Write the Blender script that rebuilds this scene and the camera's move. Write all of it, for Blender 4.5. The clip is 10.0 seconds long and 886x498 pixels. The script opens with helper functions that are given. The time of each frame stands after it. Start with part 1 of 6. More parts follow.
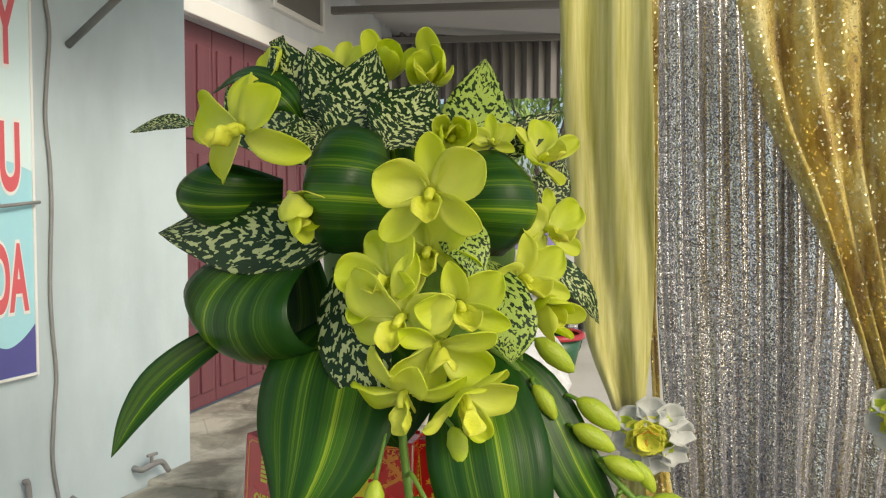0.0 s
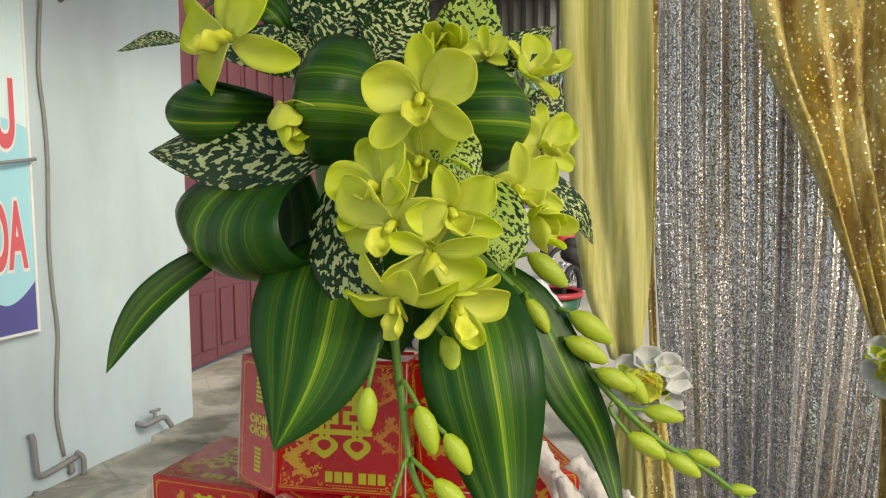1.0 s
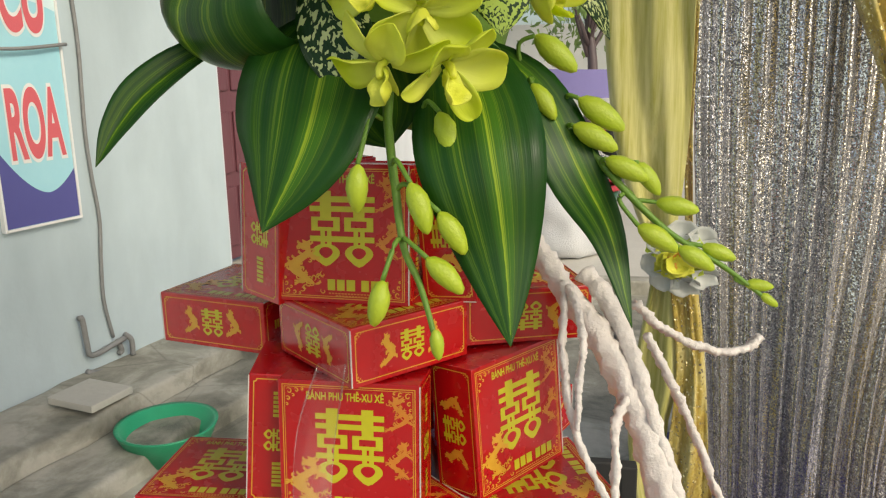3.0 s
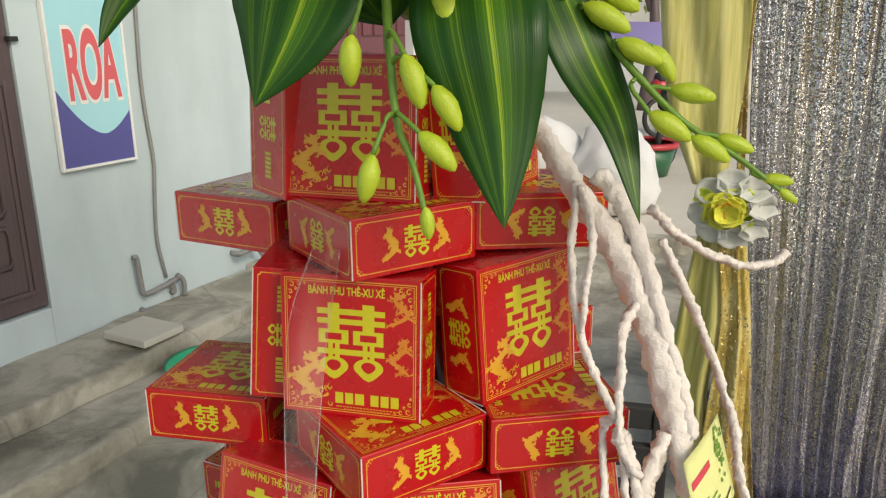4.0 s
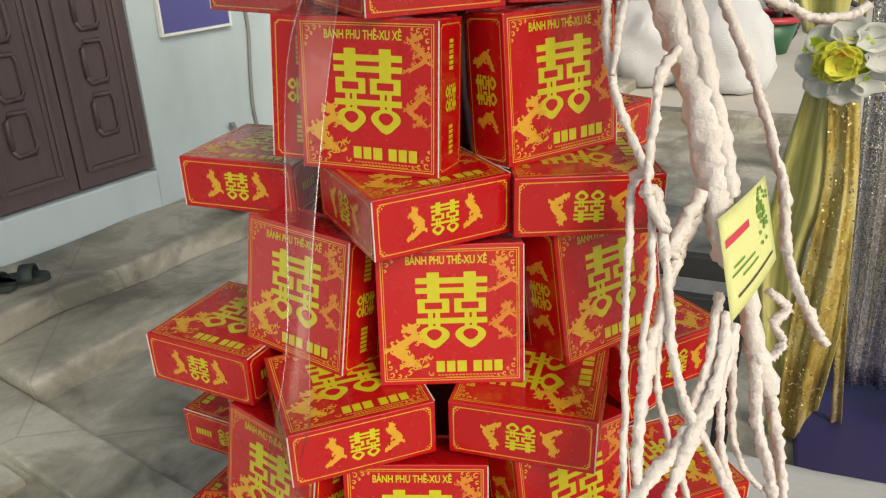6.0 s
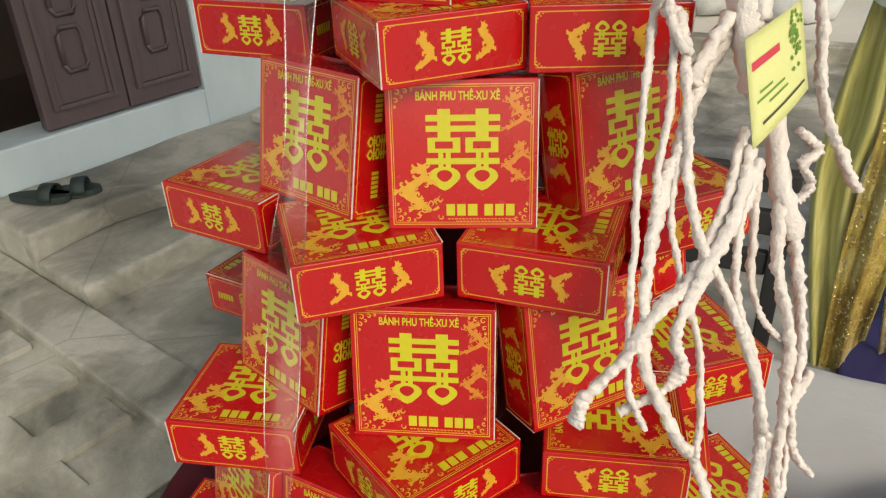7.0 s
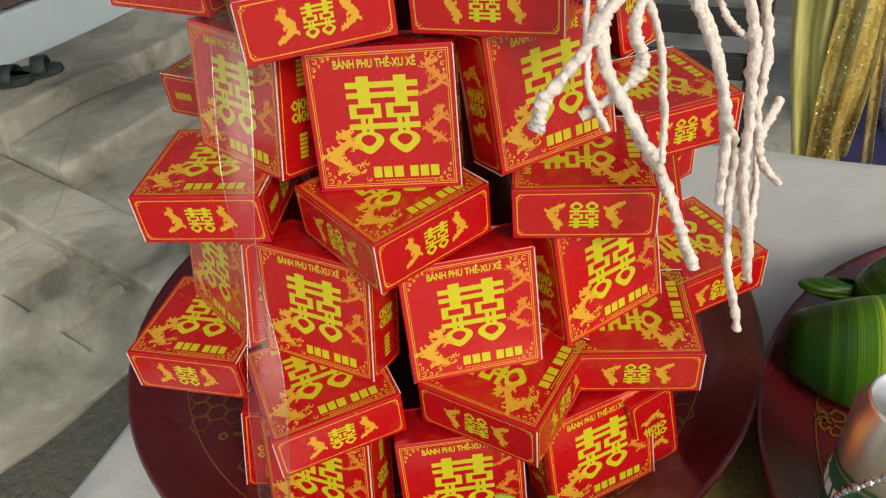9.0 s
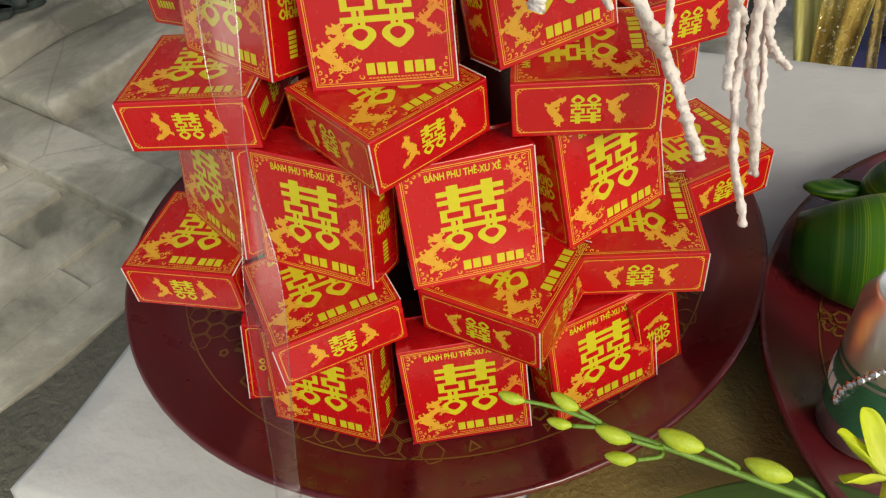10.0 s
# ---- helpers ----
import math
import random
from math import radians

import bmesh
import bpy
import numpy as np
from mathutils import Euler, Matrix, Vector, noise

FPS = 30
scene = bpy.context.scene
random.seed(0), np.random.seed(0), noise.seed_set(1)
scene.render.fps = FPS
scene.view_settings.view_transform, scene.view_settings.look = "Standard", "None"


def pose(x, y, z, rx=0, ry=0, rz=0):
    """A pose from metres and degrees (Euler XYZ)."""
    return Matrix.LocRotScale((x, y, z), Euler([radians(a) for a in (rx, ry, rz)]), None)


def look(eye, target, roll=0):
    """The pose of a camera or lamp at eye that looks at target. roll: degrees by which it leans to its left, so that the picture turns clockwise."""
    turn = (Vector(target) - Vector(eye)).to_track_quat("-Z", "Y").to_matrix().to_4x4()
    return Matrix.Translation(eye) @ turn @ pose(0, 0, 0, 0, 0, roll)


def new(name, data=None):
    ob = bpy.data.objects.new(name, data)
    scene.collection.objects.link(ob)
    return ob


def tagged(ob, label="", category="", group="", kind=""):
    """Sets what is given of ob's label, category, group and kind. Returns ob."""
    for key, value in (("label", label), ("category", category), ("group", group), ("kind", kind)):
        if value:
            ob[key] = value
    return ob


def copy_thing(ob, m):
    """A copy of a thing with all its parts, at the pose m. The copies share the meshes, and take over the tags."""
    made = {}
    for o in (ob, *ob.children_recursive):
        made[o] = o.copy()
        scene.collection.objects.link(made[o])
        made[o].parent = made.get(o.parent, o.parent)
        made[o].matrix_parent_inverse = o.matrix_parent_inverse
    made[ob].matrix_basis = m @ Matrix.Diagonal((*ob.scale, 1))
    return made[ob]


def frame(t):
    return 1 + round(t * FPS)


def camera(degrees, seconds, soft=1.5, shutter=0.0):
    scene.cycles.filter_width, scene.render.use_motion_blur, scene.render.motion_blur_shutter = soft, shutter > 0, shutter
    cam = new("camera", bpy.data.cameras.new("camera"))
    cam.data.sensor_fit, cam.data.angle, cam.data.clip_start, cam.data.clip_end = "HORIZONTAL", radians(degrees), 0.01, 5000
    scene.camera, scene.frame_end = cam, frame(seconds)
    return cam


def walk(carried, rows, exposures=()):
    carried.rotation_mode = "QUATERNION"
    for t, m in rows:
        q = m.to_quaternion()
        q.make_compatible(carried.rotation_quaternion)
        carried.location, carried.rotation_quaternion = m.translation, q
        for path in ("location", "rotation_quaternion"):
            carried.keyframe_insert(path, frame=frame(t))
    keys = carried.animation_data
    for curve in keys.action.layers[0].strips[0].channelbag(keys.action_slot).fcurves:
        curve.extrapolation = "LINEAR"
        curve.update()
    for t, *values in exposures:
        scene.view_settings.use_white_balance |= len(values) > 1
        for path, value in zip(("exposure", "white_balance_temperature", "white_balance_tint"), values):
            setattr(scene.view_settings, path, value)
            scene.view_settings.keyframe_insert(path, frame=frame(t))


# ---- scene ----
cam = camera(60.0, 10.0, soft=1.2)
PATH = [
    (0, (0.047, -0.003, 1.668), (-0.175, 1.982, 1.572), 0.1),
    (0.5, (0.05, -0.003, 1.655), (-0.171, 1.98, 1.511), -0.2),
    (1, (0.051, -0.002, 1.64), (-0.169, 1.977, 1.444), -0.2),
    (1.5, (0.058, 0.003, 1.624), (-0.168, 1.973, 1.36), -0.2),
    (2, (0.063, 0.009, 1.608), (-0.168, 1.967, 1.273), -0.4),
    (2.5, (0.065, 0.014, 1.589), (-0.203, 1.955, 1.19), -0.8),
    (3.8, (0.091, 0.022, 1.544), (-0.322, 1.904, 1.008), -0.3),
    (4, (0.098, 0.025, 1.533), (-0.346, 1.894, 0.975), -0.2),
    (4.5, (0.115, 0.033, 1.51), (-0.395, 1.867, 0.899), -0.8),
    (5, (0.129, 0.039, 1.484), (-0.45, 1.835, 0.82), -1.2),
    (5.5, (0.14, 0.039, 1.46), (-0.5, 1.792, 0.739), -1.5),
    (6.8, (0.155, 0.03, 1.404), (-0.552, 1.633, 0.439), -1.2),
    (7, (0.169, 0.032, 1.385), (-0.587, 1.611, 0.418), -2.0),
    (7.5, (0.179, 0.027, 1.364), (-0.586, 1.555, 0.324), -3.0),
    (8, (0.186, 0.021, 1.346), (-0.574, 1.51, 0.248), -4.4),
    (8.5, (0.191, 0.011, 1.33), (-0.537, 1.466, 0.168), -5.7),
    (9, (0.194, 0.004, 1.307), (-0.48, 1.428, 0.074), -6.2),
    (9.5, (0.194, 0.001, 1.287), (-0.459, 1.371, -0.015), -7.1),
    (10, (0.193, -0.001, 1.282), (-0.448, 1.319, -0.078), -7.9),
]
walk(cam, [(t, look(eye, target, roll)) for t, eye, target, roll in PATH], exposures=((0.0, 0.06, 7300, 5), (10.0, -0.02, 7300, 5)))

# ---- light: an overcast day under an added open canopy ----
world = bpy.data.worlds.new("sky")
scene.world = world
world.use_nodes = True
wn = world.node_tree.nodes
sky = wn.new("ShaderNodeTexSky")
sky.sky_type, sky.sun_disc = "NISHITA", False
sky.sun_elevation, sky.sun_rotation = radians(37), radians(129)
sky.dust_density, sky.air_density = 3.0, 0.8
world.node_tree.links.new(sky.outputs[0], wn["Background"].inputs[0])
wn["Background"].inputs[1].default_value = 0.175
sun = new("sun", bpy.data.lights.new("sun", "SUN"))
sun.data.energy, sun.data.angle, sun.data.color = 1.5, radians(16), (1.0, 0.97, 0.92)
sun.matrix_world = look((3.3, -2.7, 3.2), (0, 0, 0))


# ---- materials ----
class Mat:
    """A node material with a short way to add nodes."""

    def __init__(self, name, colour=(0.8, 0.8, 0.8), rough=0.5, metal=0.0, **more):
        self.m = bpy.data.materials.new(name)
        self.m.use_nodes = True
        self.t = self.m.node_tree
        self.b = self.t.nodes["Principled BSDF"]
        self.b.inputs["Base Color"].default_value = (*colour, 1)
        self.b.inputs["Roughness"].default_value = rough
        self.b.inputs["Metallic"].default_value = metal
        for k, v in more.items():
            self.b.inputs[k.replace("_", " ")].default_value = v

    def node(self, kind, **inputs):
        n = self.t.nodes.new("ShaderNode" + kind)
        for k, v in inputs.items():
            self.put(n.inputs[k.replace("_", " ")], v)
        return n

    def put(self, socket, v):
        if isinstance(v, bpy.types.NodeSocket):
            self.t.links.new(v, socket)
        else:
            socket.default_value = v

    def coords(self, scale=(1, 1, 1), what="Object"):
        c = self.t.nodes.new("ShaderNodeTexCoord")
        n = self.node("Mapping", Vector=c.outputs[what], Scale=scale)
        return n.outputs[0]

    def noise(self, scale, detail=4.0, vec=None, rough=0.55):
        return self.node("TexNoise", Vector=vec if vec else self.coords(), Scale=scale, Detail=detail, Roughness=rough).outputs["Fac"]

    def ramp(self, fac, stops):
        n = self.node("ValToRGB", Fac=fac)
        e = n.color_ramp.elements
        while len(e) < len(stops):
            e.new(0.5)
        for el, (p, c) in zip(e, stops):
            el.position, el.color = p, (*c, 1) if len(c) == 3 else c
        return n.outputs[0]

    def mix(self, fac, a, b):
        n = self.t.nodes.new("ShaderNodeMix")
        n.data_type = "RGBA"
        self.put(n.inputs[0], fac), self.put(n.inputs[6], a), self.put(n.inputs[7], b)
        return n.outputs[2]

    def math(self, op, a, b=0.0):
        n = self.t.nodes.new("ShaderNodeMath")
        n.operation = op
        self.put(n.inputs[0], a), self.put(n.inputs[1], b)
        return n.outputs[0]

    def colour(self, v):
        self.put(self.b.inputs["Base Color"], v)
        return self

    def rough(self, v):
        self.put(self.b.inputs["Roughness"], v)
        return self

    def bump(self, height, strength=0.3, distance=0.01):
        n = self.node("Bump", Height=height, Strength=strength, Distance=distance)
        self.t.links.new(n.outputs[0], self.b.inputs["Normal"])
        return self


def mottled(name, a, b, scale, rough=0.7, bump=0.2, distance=0.004, fine=0, **more):
    m = Mat(name, a, rough, **more)
    n1, n2 = m.noise(scale), m.noise(scale * 9, 6)
    m.colour(m.mix(m.math("ADD", m.math("MULTIPLY", n1, 0.6), m.math("MULTIPLY", n2, 0.4)), (*a, 1), (*b, 1)))
    m.bump(m.noise(fine or scale * 14, 5), bump, distance)
    return m.m


def card_red():
    m = Mat("red_card", (0.6, 0.01, 0.012), 0.22, Coat_Weight=0.5, Coat_Roughness=0.12)
    info = m.t.nodes.new("ShaderNodeObjectInfo")
    n = m.noise(28, 3)
    m.colour(m.mix(m.math("ADD", m.math("MULTIPLY", n, 0.5), m.math("MULTIPLY", info.outputs["Random"], 0.35)), (0.53, 0.005, 0.009, 1), (0.40, 0.004, 0.008, 1)))
    m.rough(m.ramp(m.noise(60, 3), [(0.3, (0.2, 0.2, 0.2)), (0.8, (0.34, 0.34, 0.34))]))
    m.bump(m.noise(14, 2), 0.25, 0.004)
    return m.m


def gold_ink(name, a, b):
    m = Mat(name, a, 0.3, 0.0, Coat_Weight=0.4, Coat_Roughness=0.15)
    m.colour(m.mix(m.noise(220, 3), (*a, 1), (*b, 1)))
    return m.m


def striped_leaf():
    m = Mat("striped_leaf", (0.02, 0.1, 0.02), 0.30, Specular_IOR_Level=0.22)
    sep = m.node("SeparateXYZ", Vector=m.coords((1, 1, 1), "UV"))
    centre = m.math("MAXIMUM", m.math("SUBTRACT", 1.0, m.math("MULTIPLY", m.math("ABSOLUTE", m.math("SUBTRACT", sep.outputs[0], 0.5)), 2.3)), 0.0)
    broad = m.ramp(m.noise(1.0, 2, m.coords((4.2, 0.18, 1), "UV")), [(0.42, (0, 0, 0)), (0.62, (1, 1, 1))])
    fine = m.ramp(m.noise(1.0, 3, m.coords((44, 0.30, 1), "UV"), 0.65), [(0.50, (0, 0, 0)), (0.62, (1, 1, 1))])
    base = m.mix(m.noise(40, 3), (0.009, 0.045, 0.006, 1), (0.017, 0.080, 0.010, 1))
    base = m.mix(m.math("MULTIPLY", broad, m.math("MULTIPLY", centre, 0.9)), base, (0.085, 0.23, 0.016, 1))
    m.colour(m.mix(m.math("MULTIPLY", fine, m.math("MULTIPLY", centre, m.math("ADD", broad, 0.04))), base, (0.34, 0.46, 0.035, 1)))
    m.bump(m.noise(1.0, 2, m.coords((70, 0.5, 1), "UV")), 0.12, 0.002)
    return m.m


def spotted_leaf(name, thr, pale):
    """Cream blotches drawn out along the side veins, on nearly black green."""
    m = Mat(name, (0.02, 0.1, 0.02), 0.36, Specular_IOR_Level=0.3)
    sep = m.node("SeparateXYZ", Vector=m.coords((1, 1, 1), "UV"))
    rib = m.math("ABSOLUTE", m.math("SUBTRACT", sep.outputs[0], 0.5))
    along = m.math("SUBTRACT", m.math("MULTIPLY", sep.outputs[1], 26.0), m.math("MULTIPLY", rib, 7.0))
    vec = m.node("CombineXYZ", X=m.math("MULTIPLY", sep.outputs[0], 13.0), Y=along).outputs[0]
    n = m.node("TexNoise", Vector=vec, Scale=0.8, Detail=1.6, Roughness=0.6, Distortion=0.25).outputs["Fac"]
    fac = m.ramp(m.math("SUBTRACT", n, m.math("MULTIPLY", rib, 0.10)), [(thr, (0, 0, 0)), (thr + 0.018, (1, 1, 1))])
    dark = m.mix(m.noise(30), (0.006, 0.024, 0.006, 1), (0.014, 0.055, 0.010, 1))
    m.colour(m.mix(fac, dark, m.mix(m.noise(70), (*pale, 1), (pale[0] * 0.75, pale[1] * 0.85, pale[2] * 0.55, 1))))
    m.bump(m.node("TexWave", Vector=vec, Scale=0.5, Distortion=1.0).outputs["Fac"], 0.12, 0.002)
    return m.m


def petal_mat():
    """Thin waxy petals that let some light through."""
    m = Mat("petal", (0.6, 0.66, 0.06), 0.42, Specular_IOR_Level=0.35)
    sep = m.node("SeparateXYZ", Vector=m.coords((1, 1, 1), "UV"))
    info = m.t.nodes.new("ShaderNodeObjectInfo")
    base = m.mix(info.outputs["Random"], (0.76, 0.87, 0.05, 1), (0.88, 0.93, 0.16, 1))
    fac = m.ramp(m.math("ADD", sep.outputs[1], m.math("MULTIPLY", m.noise(60), 0.3)), [(0.15, (1, 1, 1)), (0.75, (0, 0, 0))])
    base = m.mix(m.math("MULTIPLY", fac, 0.45), base, (0.90, 0.90, 0.42, 1))
    m.colour(base)
    m.bump(m.noise(1.0, 2, m.coords((26, 1, 1), "UV")), 0.2, 0.001)
    glow, both = m.node("BsdfTranslucent", Color=base), m.t.nodes.new("ShaderNodeMixShader")
    both.inputs[0].default_value = 0.42
    m.t.links.new(m.b.outputs[0], both.inputs[1]), m.t.links.new(glow.outputs[0], both.inputs[2])
    m.t.links.new(both.outputs[0], m.t.nodes["Material Output"].inputs[0])
    return m.m


def sequin(name, dark, light, tint, cell, metal=0.9, rough=0.28, tilt=0.7):
    m = Mat(name, light, rough, metal)
    v = m.node("TexVoronoi", Vector=m.coords(), Scale=cell)
    one = m.node("SeparateColor", Color=v.outputs["Color"]).outputs[0]
    cloth = m.mix(m.ramp(m.noise(1.6, 3, m.coords((7, 7, 0.25))), [(0.45, (0, 0, 0)), (0.62, (1, 1, 1))]), (*dark, 1), (*tint, 1))
    shine = m.ramp(one, [(0.15, (0, 0, 0)), (0.6, (1, 1, 1))])
    m.colour(m.mix(shine, cloth, (*light, 1)))
    m.put(m.b.inputs["Metallic"], m.math("MULTIPLY", shine, metal))
    nm = m.node("NormalMap", Strength=tilt, Color=m.mix(0.55, v.outputs["Color"], (0.5, 0.5, 1, 1)))
    m.t.links.new(nm.outputs[0], m.b.inputs["Normal"])
    return m.m


def wall_paint(name, a, b, dirt):
    m = Mat(name, a, 0.75)
    stain = m.ramp(m.noise(1.3, 6, m.coords((1, 1, 0.35))), [(0.48, (0, 0, 0)), (0.75, (1, 1, 1))])
    m.colour(m.mix(m.math("MULTIPLY", stain, 0.75), m.mix(m.noise(5, 6), (*a, 1), (*b, 1)), (*dirt, 1)))
    m.bump(m.noise(45, 6), 0.25, 0.004)
    return m.m


def concrete():
    """Old yard concrete: pale trowelled skin, dark damp patches, fine grit and thin cracks."""
    m = Mat("concrete", (0.4, 0.4, 0.36), 0.8)
    patch = m.node("TexNoise", Vector=m.coords(), Scale=2.6, Detail=8.0, Roughness=0.62, Distortion=0.5).outputs["Fac"]
    big = m.ramp(patch, [(0.38, (0.15, 0.148, 0.12)), (0.45, (0.29, 0.28, 0.23)), (0.52, (0.38, 0.365, 0.305)), (0.60, (0.53, 0.51, 0.44))])
    streak = m.ramp(m.noise(1.0, 6, m.coords((5.5, 1.1, 3)), 0.6), [(0.46, (0, 0, 0)), (0.62, (1, 1, 1))])
    col = m.mix(m.math("MULTIPLY", streak, 0.22), big, (0.15, 0.145, 0.115, 1))
    col = m.mix(m.math("MULTIPLY", m.noise(34, 8), 0.28), col, (0.11, 0.105, 0.085, 1))
    cell = m.node("TexVoronoi", Vector=m.node("Mapping", Vector=m.coords(), Scale=(1, 1, 1)).outputs[0], Scale=1.15)
    cell.feature = "DISTANCE_TO_EDGE"
    crack = m.ramp(cell.outputs["Distance"], [(0.0, (1, 1, 1)), (0.006, (0, 0, 0))])
    m.colour(m.mix(m.math("MULTIPLY", crack, 0.3), col, (0.05, 0.048, 0.04, 1)))
    m.rough(m.ramp(patch, [(0.38, (0.5, 0.5, 0.5)), (0.5, (0.85, 0.85, 0.85))]))
    m.bump(m.math("ADD", m.noise(14, 10, None, 0.7), m.math("MULTIPLY", patch, 1.2)), 0.55, 0.014)
    return m.m


def wood(name, a, b):
    m = Mat(name, a, 0.42)
    m.colour(m.mix(m.noise(5, 6, m.coords((14, 14, 0.8))), (*a, 1), (*b, 1)))
    m.bump(m.noise(20, 4, m.coords((14, 14, 0.8))), 0.15, 0.003)
    return m.m


def lacquer():
    m = Mat("lacquer", (0.10, 0.006, 0.008), 0.25, Coat_Weight=0.25, Coat_Roughness=0.15)
    m.colour(m.mix(m.noise(9, 6), (0.115, 0.006, 0.010, 1), (0.05, 0.005, 0.007, 1)))
    m.rough(m.ramp(m.noise(16, 6), [(0.35, (0.22, 0.22, 0.22)), (0.7, (0.5, 0.5, 0.5))]))
    return m.m


def sheer(name, a, b, alpha, rough=0.7):
    m = Mat(name, a, rough, Sheen_Weight=0.3, Alpha=alpha)
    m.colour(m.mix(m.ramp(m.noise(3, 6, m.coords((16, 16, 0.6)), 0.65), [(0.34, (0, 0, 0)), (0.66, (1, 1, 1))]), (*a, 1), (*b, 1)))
    m.bump(m.noise(300, 2), 0.2, 0.001)
    return m.m


def gold_gauze():
    """Mustard gauze, partly see-through, with brown blotches and scattered glitter."""
    m = Mat("gold_gauze", (0.5, 0.34, 0.05), 0.5, Sheen_Weight=0.3)
    blot = m.ramp(m.noise(5.0, 5, m.coords((3.0, 3.0, 1.0)), 0.65), [(0.38, (0.36, 0.22, 0.03)), (0.50, (0.62, 0.46, 0.09)), (0.64, (0.76, 0.66, 0.28))])
    v = m.node("TexVoronoi", Vector=m.coords(), Scale=190.0)
    one = m.node("SeparateColor", Color=v.outputs["Color"]).outputs[0]
    spark = m.ramp(one, [(0.89, (0, 0, 0)), (0.92, (1, 1, 1))])
    m.colour(m.mix(spark, blot, (0.95, 0.85, 0.50, 1)))
    m.put(m.b.inputs["Metallic"], m.math("MULTIPLY", spark, 0.9))
    m.rough(m.math("SUBTRACT", 0.55, m.math("MULTIPLY", spark, 0.35)))
    m.put(m.b.inputs["Alpha"], m.math("ADD", 0.78, m.math("MULTIPLY", spark, 0.22)))
    nm = m.node("NormalMap", Strength=0.5, Color=m.mix(0.5, v.outputs["Color"], (0.5, 0.5, 1, 1)))
    m.t.links.new(nm.outputs[0], m.b.inputs["Normal"])
    return m.m


def plastic_film(name, share, rough):
    m = bpy.data.materials.new(name)
    m.use_nodes = True
    nt = m.node_tree
    nt.nodes.remove(nt.nodes["Principled BSDF"])
    tr, gl, mx = nt.nodes.new("ShaderNodeBsdfTransparent"), nt.nodes.new("ShaderNodeBsdfGlossy"), nt.nodes.new("ShaderNodeMixShader")
    tr.inputs[0].default_value = (0.93, 0.90, 0.90, 1)
    gl.inputs["Roughness"].default_value = rough
    mx.inputs[0].default_value = share
    nz, bp = nt.nodes.new("ShaderNodeTexNoise"), nt.nodes.new("ShaderNodeBump")
    nz.inputs["Scale"].default_value, bp.inputs["Strength"].default_value = 14, 0.25
    nt.links.new(nz.outputs[0], bp.inputs["Height"]), nt.links.new(bp.outputs[0], gl.inputs["Normal"])
    nt.links.new(tr.outputs[0], mx.inputs[1]), nt.links.new(gl.outputs[0], mx.inputs[2])
    nt.links.new(mx.outputs[0], nt.nodes["Material Output"].inputs[0])
    return m


